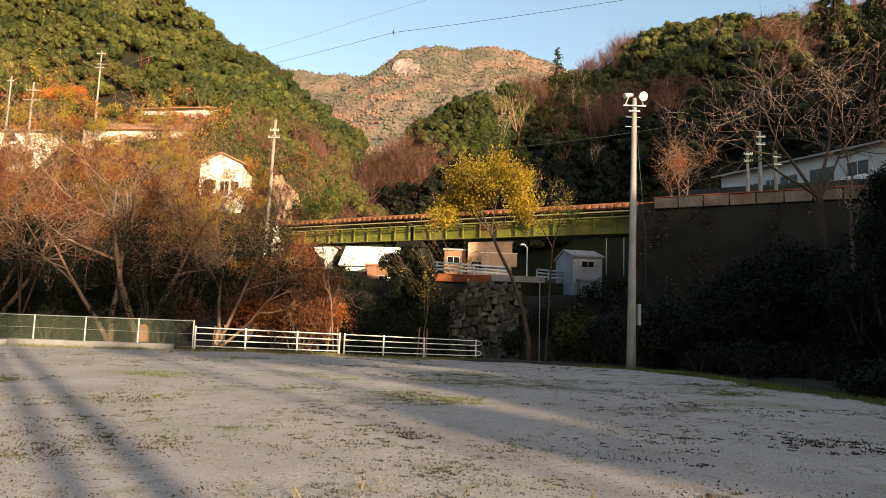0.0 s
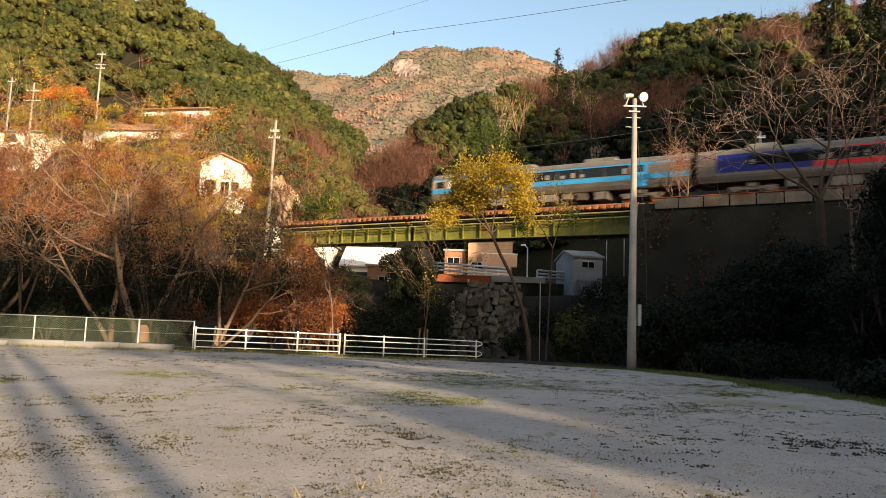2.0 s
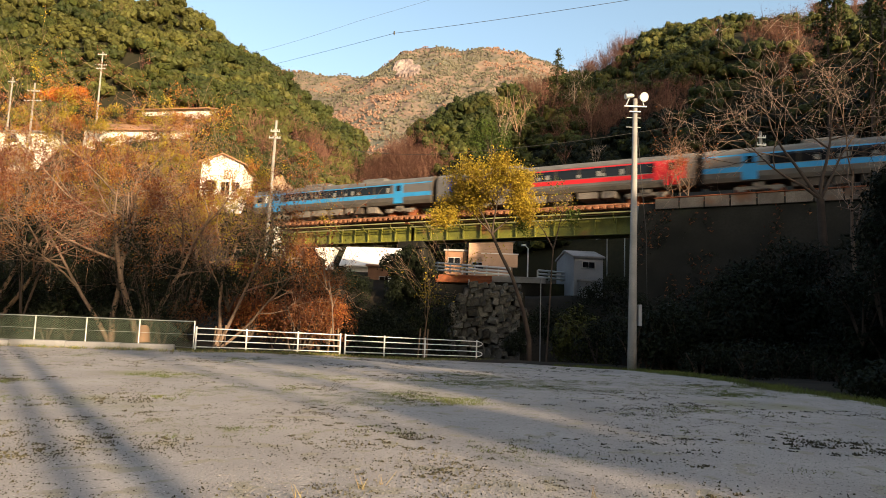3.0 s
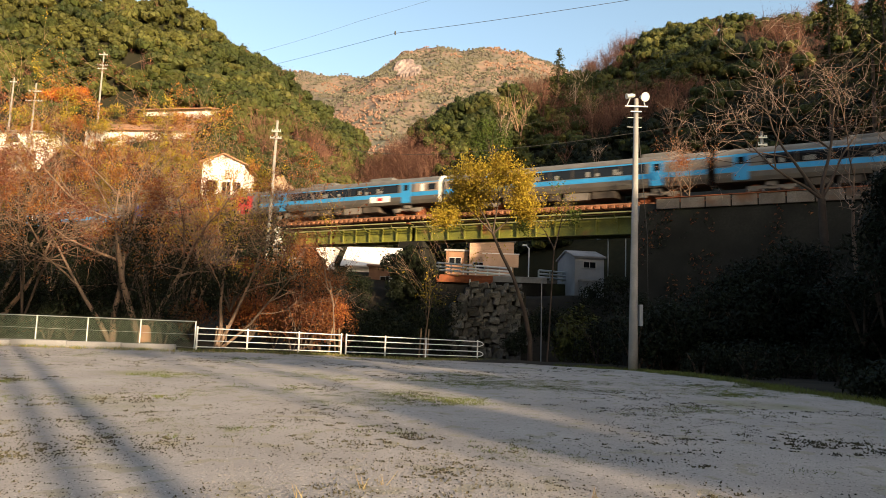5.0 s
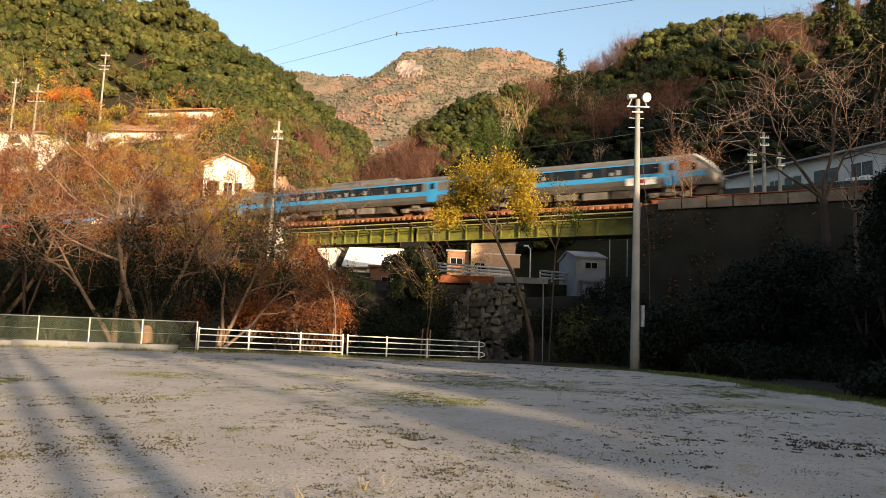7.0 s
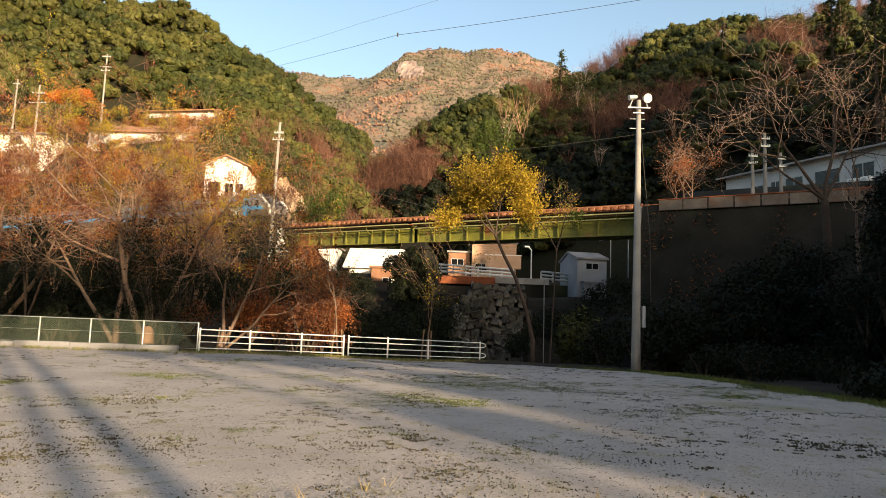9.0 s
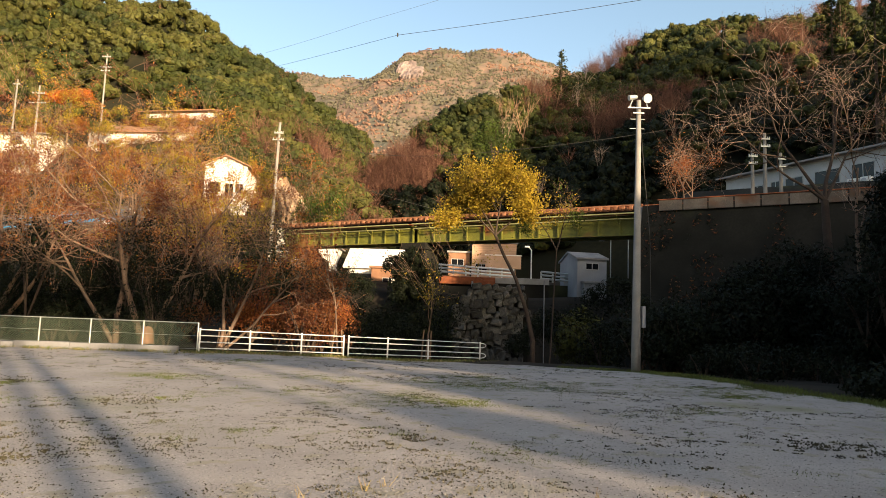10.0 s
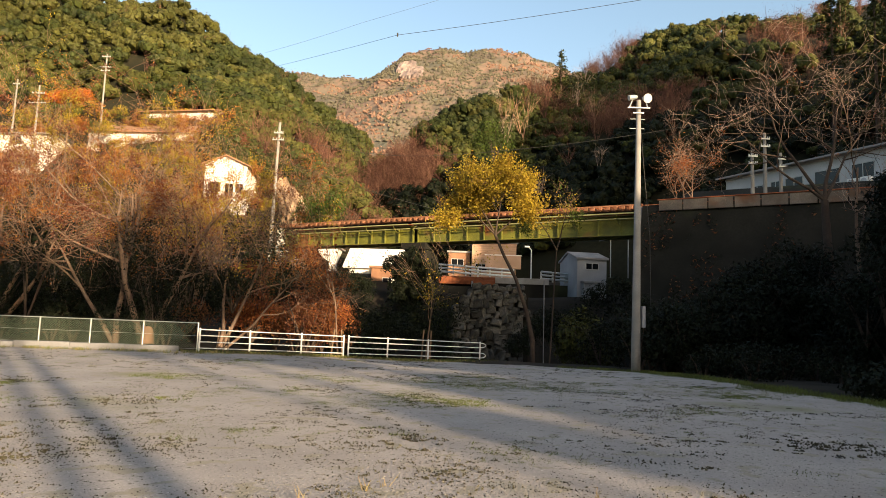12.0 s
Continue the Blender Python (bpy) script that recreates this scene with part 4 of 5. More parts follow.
def cable(pts, r, label):
    c = []
    for (a, b_, sag) in pts:
        a, b_ = Vector(a), Vector(b_)
        for i in range(17):
            p = a.lerp(b_, i / 16)
            p.z -= sag * 4 * (i / 16) * (1 - i / 16)
            c.append(p)
    single("overhead_cable", Build().tube(c, r, 5), CABLE, label, "cable", group="overhead cables")


def poles_and_cables():
    utility_pole(-15.3, 58, 4, 18.4, 0.25, ((1.0, 0.4), (1.6, 0.5)), "pale concrete utility pole beside the railway")
    utility_pole(-55.3, 104, 28, 42.0, 0.1, ((0.5, 0.7), (2.2, 0.9), (2.8, 0.7)), "tall pale utility pole above the houses")
    utility_pole(-58, 92, 20, 32.5, 0.1, ((1.2, 0.9), (2.6, 1.2)), "pale utility pole beside the hillside house")
    utility_pole(-66.5, 100, 24, 36.0, 0.1, ((0.8, 0.5),), "pale utility pole by the roadside house")
    utility_pole(-52, 120, 34, 43.2, 0.1, ((1.0, 0.4),), "small thin pole on the slope")
    part_of = TRACK
    for s, z1 in ((34.6, 15.8), (35.5, 17.1), (36.6, 15.4)):
        q = part_of @ Vector((s, 7.6, 0))
        utility_pole(q.x, q.y, 10, z1, 0.0, ((0.5, 0.35), (1.1, 0.35)), "thin signal pole beside the railway")
    cable([((-60, 130, 45), (-3.5, 40, 18.9), 0.6)], 0.012, "thin black overhead cable crossing the valley")
    cable([((-3.5, 40, 18.9), (26, 30, 20.5), 0.3)], 0.014, "black overhead cable crossing the valley")
    single("cable_marker", Build().tube([(-3.5, 40, 18.78), (-3.5, 40, 18.86), (-3.5, 40, 19.0), (-3.5, 40, 19.05)], [0.02, 0.05, 0.05, 0.02], 10), CABLE, "small dark marker ball on the cable", "marker")
    cable([((-20.2, 70, 29.5), (-10, 70, 33.2), 0.1), ((-10, 70, 33.2), (6, 70, 39), 0.1)], 0.012, "high thin black overhead cable")
    cable([((-15.1, 58, 17.4), (0.5, 55, 15.3), 0.8), ((0.5, 55, 15.3), (21.1, 55, 18.7), 0.3)], 0.016, "black overhead cable above the railway")
    cable([((-15.1, 58, 15.2), (0.0, 66, 12.2), 0.3)], 0.016, "black overhead cable above the railway")
    for dz in (0.0, -1.4):
        cable([((-55.3, 104, 40.2 + dz), (-66.5, 100, 35.0 + dz), 0.4)], 0.014, "black cable between the hillside poles")


def floodlight_pole():
    x, y, z = 7.65, 27.3, -0.25
    t = thing("floodlight_pole", "tall tapered concrete floodlight pole at the field's edge", "light pole")
    part("pole", Build().tube([(x, y, z), (x, y, 1.0), (x + 0.07, y, 10.9)], [0.19, 0.175, 0.09], 20), POLE_CONCRETE, t, smooth=True)
    part("crossarm", Build().box(x - 0.42, x + 0.5, y - 0.17, y - 0.12, 10.52, 10.56), GALVANISED, t)
    part("crossarm", Build().box(x - 0.2, x + 0.25, y - 0.16, y - 0.12, 10.3, 10.34), GALVANISED, t)
    part("service_rung", Build().tube([(x - 0.28, y, 10.1), (x + 0.32, y, 10.1)], 0.015, 6), GALVANISED, t)
    part("service_rung", Build().tube([(x - 0.3, y, 9.7), (x + 0.3, y, 9.7)], 0.015, 6), GALVANISED, t)
    for dx, dy, aim_x, r in ((0.40, -0.14, 0.2, 0.2), (-0.36, -0.14, -1.2, 0.12)):
        c = Vector((x + dx, y + dy, 10.95))
        d = Vector((aim_x, -0.8 if aim_x > 0 else -0.25, -0.25)).normalized()
        part("yoke", Build().tube([c - d * 0.2, c + Vector((0, 0, -0.42))], 0.025, 6), GALVANISED, t)
        lamp = part("lamp_housing", Build().tube([c - d * 0.36, c - d * 0.25, c - d * 0.05, c], [0.06, 0.1, r * 0.8, r], 18), GALVANISED, t, smooth=True)
        part("lens", Build().tube([c - d * 0.02, c + d * 0.015], [r * 0.94, r * 0.94], 18), LENS, lamp, "pale frosted lamp lens")
    part("control_box", Build().box(x + 0.22, x + 0.36, y - 0.1, y + 0.1, 1.55, 2.4, 0.01), GREY_PLASTER, t)
    part("stay_wire", Build().tube([(x + 0.12, y, 10.2), (x + 0.3, y, 8.0), (x + 0.55, y, 5.2), (x + 0.62, y + 0.1, 2.4)], 0.012, 5), CABLE, t)


# ---- rim of the field ----
FENCE_A, FENCE_B = Vector((-9.51, 26.6, -0.03)), Vector((1.75, 33.05, -0.36))


def pipe_barrier(a, b, stations, loop_end, label):
    t = thing("pipe_barrier", label, "barrier", None, "white pipe barriers")
    for k, s in enumerate(stations):
        p = a.lerp(b, s)
        part("post", Build().tube([p + Vector((0, 0, -0.2)), p + Vector((0, 0, 0.94)), p + Vector((0, 0, 0.96))], [0.036, 0.036, 0.026], 10), WHITE_RAIL, t)
    e = a.lerp(b, stations[-1])
    d = (b - a).normalized()
    for i, h in enumerate((0.18, 0.42, 0.67, 0.90)):
        part("rail", Build().tube([a.lerp(b, stations[0]) + Vector((0, -0.03, h)), e + Vector((0, -0.03, h))], 0.021, 8), WHITE_RAIL, t)
    if loop_end:
        for h0, h1 in ((0.18, 0.42), (0.67, 0.90)):
            arc = [e + Vector((0, -0.03, h0)) + d * 0.22 * math.sin(math.pi * i / 8) * 1.5 + Vector((0, 0, (h1 - h0) * (1 - math.cos(math.pi * i / 8)) / 2)) for i in range(9)]
            part("end_loop", Build().tube(arc, 0.021, 8), WHITE_RAIL, t)


def chain_fence():
    t = thing("chain_link_fence", "green chain link fence with galvanised posts", "fence")
    a, b = Vector((-29.5, 31.6, 0)), Vector((-9.97, 27.65, 0))
    n = 9
    d = b - a
    for i in range(n):
        p = a + d * (i / (n - 1))
        part("post", Build().tube([p, p + Vector((0, 0, 1.12))], 0.03, 8), GALVANISED, t)
    for h in (0.06, 0.58, 1.1):
        part("rail" if h > 1 else "tension_wire", Build().tube([a + Vector((0, 0, h)), b + Vector((0, 0, h))], 0.02 if h > 1 else 0.006, 6), GALVANISED, t)
    w = Build()
    length, step = d.length, 0.075
    u = d.normalized()
    k = 0
    r = 0.0045
    while k * step < length + 1.05:
        for sgn in (-1, 1):
            s0 = k * step - (1.04 if sgn > 0 else 0)
            s1 = s0 + 1.04 * 1
            p0, p1 = (s0, 0.05), (s1, 1.09)
            if sgn < 0:
                p0, p1 = (s0, 0.05), (s0 - 1.04, 1.09)
            lo, hi = min(p0[0], p1[0]), max(p0[0], p1[0])
            if lo < 0 or hi > length:
                continue
            q0, q1 = a + u * p0[0] + Vector((0, 0, p0[1])), a + u * p1[0] + Vector((0, 0, p1[1]))
            w.tube([q0, q1], r, 3, False)
        k += 1
    part("wire_mesh", w, GREEN_MESH, t, "green coated diamond wire mesh", kind="stuff")


def rim():
    pipe_barrier(FENCE_A, FENCE_B, (0.0, 0.15, 0.315, 0.46), False, "white painted steel pipe barrier beside the gravel field")
    pipe_barrier(FENCE_A + Vector((0.05, 0.04, 0)), FENCE_B + Vector((0, 0.04, 0)), (0.475, 0.62, 0.78, 1.0), True, "white painted pipe barrier with rounded end loops")
    chain_fence()
    kb = thing("kerb", "pale blue-grey concrete kerb along the field's rim", "kerb", None, kind="structure")
    a, b = Vector((-34, 23.6, 0)), Vector((-10.3, 26.55, 0))
    n = 12
    u = (b - a) / n
    ang = math.degrees(math.atan2(u.y, u.x))
    me = Build().box(0.003, u.length - 0.003, -0.1, 0.16, -0.1, 0.24, 0.025).mesh("kerb_stone")
    for i in range(n):
        p = a + u * i
        part("kerb_stone", me, KERB, kb).matrix_basis = pose(p.x, p.y, -0.015 * (i % 3), 0, 0, ang)
    for x, y, dx, h in ((-9.05, 27.2, 0.1, 0.95), (-8.75, 27.1, 0.06, 0.9), (-8.6, 27.3, 0.0, 1.0), (-4.95, 30.0, 0.14, 1.0), (-4.45, 30.1, -0.08, 1.0), (-1.05, 32.4, 0.08, 1.1), (-0.65, 32.6, 0.03, 1.05)):
        single("tree_stake", Build().tube([(x, y, -0.4), (x + dx, y, h)], [0.04, 0.035], 7), WOOD_STAKE, "weathered wooden stake propping a young tree", "stake", group="tree stakes")
    jar = Build().tube([(0, 0, 0), (0, 0, 0.05), (0, 0, 0.3), (0, 0, 0.55), (0, 0, 0.7), (0, 0, 0.74)], [0.3, 0.29, 0.27, 0.24, 0.17, 0.08], 18)
    single("stump", jar, BROWN_ROOF, "rounded orange-brown stump behind the fence", "stump", pose(-13.0, 29.9, 0.1), smooth=True)


# ---- far side of the river ----
def stone_wall():
    t = thing("river_wall", "rough pale stone river wall with uneven blocks", "wall", None, kind="structure")
    part("backing", Build().prism([(50.4, -4), (50.9, 4.2), (54, 4.2), (54, -4)], 0, 0.2, 6.2), SHADE_CONCRETE, t)
    rnd = random.Random(8)
    shapes = []
    for k in range(5):
        b = Build().box(-0.5, 0.5, -0.4, 0.4, -0.5, 0.5, 0.17)
        b.v = [tuple(c + rnd.uniform(-0.12, 0.12) for c in p) for p in b.v]
        shapes.append(b.mesh("stone"))
    z = -3.2
    while z < 4.2:
        h = rnd.uniform(0.25, 0.55)
        x = 0.3 + rnd.uniform(0, 0.5) + max(0, z - 2.2) * 0.8
        while x < 5.6:
            w = rnd.uniform(0.25, 0.8)
            if rnd.random() < 0.12:
                x += w * 0.7
                continue
            ob = part("stone", rnd.choice(shapes), STONE, t)
            ob.matrix_basis = Matrix.LocRotScale((x + w / 2, 50.2 + (z + 4) * 0.06 + rnd.uniform(-0.25, 0.15), z + h / 2 + rnd.uniform(-0.15, 0.15)), Euler((rnd.uniform(-0.15, 0.15), rnd.uniform(-0.3, 0.3), rnd.uniform(-0.25, 0.25))), (w * rnd.uniform(1.05, 1.3), 1.2, h * rnd.uniform(1.1, 1.5)))
            x += w
        z += h
    sl = Build().box(-4, 9.5, 62.5, 72, 5.2, 5.75, 0.03)
    single("road", sl, CONCRETE, "concrete road slab along the far bank", "road", kind="structure")
    single("road_wall", Build().box(-4, 15, 62.6, 64, -1, 5.2), SHADE_CONCRETE, "retaining wall under the road, coloured dark for shade", "wall", kind="structure")
    single("slab_edge", Build().box(-2.2, 4.5, 62.0, 62.6, 5.0, 5.7, 0.03), RUST, "rust-stained edge beam below the road", "beam", kind="structure")
    def rail_fence(a, b, label, n, colour, h=1.0):
        f = thing("road_guardrail", label, "guardrail", None, "road guardrails")
        a, b = Vector(a), Vector(b)
        for i in range(n):
            p = a.lerp(b, i / (n - 1))
            part("post", Build().box(p.x - 0.07, p.x + 0.07, p.y - 0.07, p.y + 0.07, p.z, p.z + h), colour, f)
        for z0, z1 in ((0.15, 0.35), (0.48, 0.66), (0.8, 0.98)):
            part("beam", Build().tube([a + Vector((0, -0.1, (z0 + z1) / 2)), b + Vector((0, -0.1, (z0 + z1) / 2))], (z1 - z0) / 2, 6), colour, f)
    rail_fence((-1.7, 63.0, 5.95), (6.6, 66.5, 5.9), "white road guardrail on the far bank", 8, WHITE_RAIL, 1.0)
    rail_fence((8.9, 63.6, 5.6), (12.0, 62.4, 5.3), "blue-grey road guardrail in shade", 4, GALVANISED, 0.9)
    lp = thing("street_lamp", "small white street lamp by the far road", "street lamp")
    part("post", Build().tube([(8.0, 64, 5.5), (8.0, 64, 8.6)], 0.06, 8), WHITE_RAIL, lp)
    part("arm", Build().tube([(8.0, 64, 8.55), (7.7, 63.9, 8.85)], 0.05, 6), WHITE_RAIL, lp)
    part("lamp_head", Build().box(7.35, 7.8, 63.8, 64.0, 8.78, 8.92, 0.02), WHITE, lp)
    single("drain_pipe", Build().tube([(2.4, 61.9, 3.9), (2.4, 61.9, 5.3)], 0.08, 8), WHITE_RAIL, "short white drain pipe under the road", "pipe")
    single("thin_pole", Build().tube([(5.55, 38, -2.5), (5.5, 38, 4.0)], 0.03, 6), KERB, "thin grey metal pole by the river", "pole")


def cliff():
    b = Build()
    n, m_ = 14, 16
    rnd = random.Random(3)
    for j in range(m_ + 1):
        for i in range(n + 1):
            u, v = i / n, j / m_
            x = -21.9 + (4.4 - 2.6 * v * v) * u + 0.9 * math.sin(v * 4.2) + 0.5 * noise.noise(Vector((u * 3, v * 6, 1)))
            z = 9.5 + 9.5 * v + 0.8 * noise.noise(Vector((u * 4, v * 4, 3)))
            k = noise.noise(Vector((x * 0.5, z * 0.35, 2))) * 1.3 + abs(noise.noise(Vector((x * 1.4, z * 0.9, 7)))) * 0.9
            b.v.append((x + rnd.uniform(-0.12, 0.12), 82.0 + v * 4.5 - k - 1.6 * math.sin(math.pi * u), z + rnd.uniform(-0.15, 0.15)))
    for j in range(m_):
        for i in range(n):
            k = j * (n + 1) + i
            b.f.append((k, k + 1, k + n + 2, k + n + 1))
    single("rock_face", b, ROCK, "bare tan rock face on the hillside", "rock", kind="structure")


banks()
houses()
for x_ in (9.3, 12.8, 13.9):
    air_conditioner(x_)
poles_and_cables()
floodlight_pole()
rim()
stone_wall()
cliff()
DARK_BARK = mat("dark_bark", (0.09, 0.065, 0.05), (0.04, 0.03, 0.025), 1.5, 20, 0.9, bump=0.6)

# ---- trees near by: tapered limbs, twigs and leaf sprays ----
def grow(wood, twigs, tips, p, d, length, radius, level, rng, spread, up, kids):
    """One limb and all that grows from it."""
    n = 5 if level < 2 else 4 if level < 3 else 3
    pts, rad = [p.copy()], [radius]
    dirs = [d.copy()]
    for i in range(n):
        d = (d + Vector(rng.normal(0, 0.10 + 0.035 * level, 3)) + Vector((0, 0, up * 0.12))).normalized()
        p = p + d * (length / n)
        pts.append(p.copy())
        dirs.append(d.copy())
        rad.append(max(0.004, radius * (1 - 0.75 * (i + 1) / n)))
    (wood if level < 3 else twigs).tube(pts, rad, 8 if level == 0 else 6 if level == 1 else 4 if level == 2 else 3, False)
    if level >= len(kids):
        tips.append((pts, dirs))
        return
    if level == len(kids) - 1:
        tips.append((pts, dirs))
    k = kids[level]
    for i in range(k):
        low = 0.45 if level == 0 else 0.3
        f = low + (1 - low) * (i + rng.uniform(0.1, 0.9)) / k
        j = min(int(f * n), n - 1)
        q = pts[j].lerp(pts[j + 1], f * n - j)
        side = dirs[j].orthogonal().normalized()
        side = Matrix.Rotation(rng.uniform(0, 2 * math.pi), 3, dirs[j]) @ side
        nd = (dirs[j] * (1 - spread * 0.5) + side * spread * rng.uniform(0.7, 1.2)).normalized()
        grow(wood, twigs, tips, q, nd, length * rng.uniform(0.5, 0.75), max(0.006, rad[j] * 0.62), level + 1, rng, spread, up, kids)


def tree(name, label, category, base, stems, kids, leaves, leaf_size, leaf_mats, seed, spread=0.75, up=0.5, bark=None, twig=None, droop=0.15, group="", clump=0.12, bole=(), patch=4.0, clear=0.0):
    """stems: (direction, length, radius). leaf_mats: materials, each giving one crown part."""
    rng = np.random.default_rng(seed)
    t = thing(name, label, category, None, group)
    wood, twigs, tips = Build(), Build(), []
    if bole:
        wood.tube([base] + [p[:3] for p in bole], [bole[0][3] * 1.25] + [p[3] for p in bole], 10, False)
        base = bole[-1][:3]
    for d, length, radius in stems:
        grow(wood, twigs, tips, Vector(base), Vector(d).normalized(), length, radius, 0, rng, spread, up, kids)
    part("trunk", plain_mesh("trunk", wood), bark or BARK, t)
    if twigs.v:
        part("twig_spray", plain_mesh("twig_spray", twigs), twig or TWIG, t, "fine bare twigs", kind="stuff")
    if leaves and tips:
        seg = np.array([[tuple(a), tuple(b)] for pts, _ in tips for a, b in zip(pts[:-1], pts[1:])])
        weight = np.exp(patch * np.array([noise.noise(Vector(v) * 0.75 + Vector((0, seed * 3.1, 0))) for v in seg[:, 0]]))
        if clear:
            weight *= np.clip((seg[:, 0, 2] - clear) / 2.5, 0.06, 1.0)
        k = rng.choice(len(seg), leaves, p=weight / weight.sum())
        f = rng.uniform(0, 1, (leaves, 1))
        pnt = seg[k, 0] * (1 - f) + seg[k, 1] * f + rng.normal(0, clump, (leaves, 3))
        pnt[:, 2] -= np.abs(rng.normal(0, droop, leaves))
        nrm = rng.normal(0, 1, (leaves, 3))
        nrm[:, 2] = np.abs(nrm[:, 2])
        quads = leaf_quads(pnt, nrm, leaf_size, rng, 0.6, 0.55)
        sel = np.array([noise.noise(Vector(v) * 0.28 + Vector((seed, 0, 0))) for v in pnt]) + rng.normal(0, 0.05, leaves)
        cut = np.quantile(sel, np.linspace(0, 1, len(leaf_mats) + 1))
        for i, m in enumerate(leaf_mats):
            part("crown", quad_mesh("crown", quads[(sel >= cut[i]) & (sel <= cut[i + 1])], m), m, t)
    return t


def plain_mesh(name, b):
    me = bpy.data.meshes.new(name)
    me.from_pydata(b.v, [], b.f)
    me.shade_smooth()
    return me


UNDERGROWTH = {}


def bush(label, x, y, z, r, tall, material, leaves, size, seed, name="bush", lumps=10, group="shrubs"):
    rng = np.random.default_rng(seed)
    q = place_crowns([crown_shape(rng, leaves, lumps, size * 1.25 / r, tall)[:, :3]], [(x, y, z + r * 0.45 * tall)], [r], rng, (1.0, 1.0))
    if y > 38.5 and leaves < 2000:
        UNDERGROWTH.setdefault(material, []).append(q)
        return
    t = thing(name, label, "shrub", None, group)
    part("foliage", quad_mesh("foliage", q, material), material, t)
    wood = Build()
    for i in range(5):
        a = rng.uniform(0, 6.28)
        wood.tube([(x, y, z - 0.4), (x + 0.3 * r * math.cos(a), y + 0.3 * r * math.sin(a), z + r * 0.5 * tall), (x + 0.6 * r * math.cos(a), y + 0.6 * r * math.sin(a), z + r * 0.95 * tall)], [0.05, 0.035, 0.012], 5)
    part("rootstock", wood, DARK_BARK, t)


def shading_trees():
    """Unseen trees added on the slope behind; trunks and crowns shadow field and cherries."""
    lab = "tall unseen tree added to shade the field and cherry trees"
    high, tall, full = ((15.0, 2.9),), ((12.5, 1.5), (16.5, 1.7), (20.0, 2.3), (23.0, 2.5)), ((6.5, 1.4), (10.0, 1.6), (14.5, 2.4))
    for k, (c, a, r, n, crowns) in enumerate(((1.5, -25, 0.2, 200, high), (0.85, -27, 0.16, 200, high), (5.0, -58, 0.16, 300, ((17.0, 1.2), (21.0, 2.6))), (-3.5, -29, 0.2, 200, high), (6.8, -56, 0.2, 600, tall), (8.6, -59, 0.2, 600, tall), (10.6, -57, 0.2, 600, tall), (10.4, -28, 0.3, 900, full), (14.2, -27, 0.3, 900, full))):
        x, y = 0.82 * c - 0.57 * a, 0.57 * c + 0.82 * a
        top = crowns[-1][0]
        bole = ((x, y, top * 0.3, r), (x, y, top * 0.6, r * 0.85), (x, y, top * 0.85, r * 0.7))
        t = tree("shade_tree", lab, "tree", (x, y, -0.3), [((0.2, 0.1, 1), 2.6, r * 0.5), ((-0.3, 0.2, 0.8), 2.2, r * 0.4)], (4, 4), n, 0.12, [BROWN_LEAF], 600 + k, 0.6, 0.6, group="trees behind the field", bole=bole)
        rng = np.random.default_rng(640 + k)
        q = place_crowns([canopy_shape(rng, 8, 500, 0.12)], [(x + rng.normal(0, 0.3), y, z_) for z_, _ in crowns], [r_ for _, r_ in crowns], rng, (1.0, 1.2))
        part("crown", quad_mesh("crown", q, EVERGREEN), EVERGREEN, t)
    # evergreens added out of view on the right to darken that side
    for k, (x, y, h) in enumerate(((21, 22, 11), (20, 15, 10), (19.5, 8, 10), (25, 18, 12), (26, 26, 12), (24, 10, 12))):
        rng = np.random.default_rng(700 + k)
        t = thing("evergreen_tree", "broad unseen evergreen added beside the field to block sky light", "tree", None, "evergreens beside the field")
        part("trunk", Build().tube([(x, y, -0.3), (x + 0.2, y, h * 0.4), (x, y + 0.2, h * 0.8)], [0.3, 0.24, 0.1], 8), DARK_BARK, t)
        q = place_crowns([crown_shape(rng, 900, 16, 0.09, 1.0, core=260)], [(x, y, h * 0.62)], [h * 0.5], rng)
        part("crown", quad_mesh("crown", q, SHADE_LEAF), SHADE_LEAF, t)




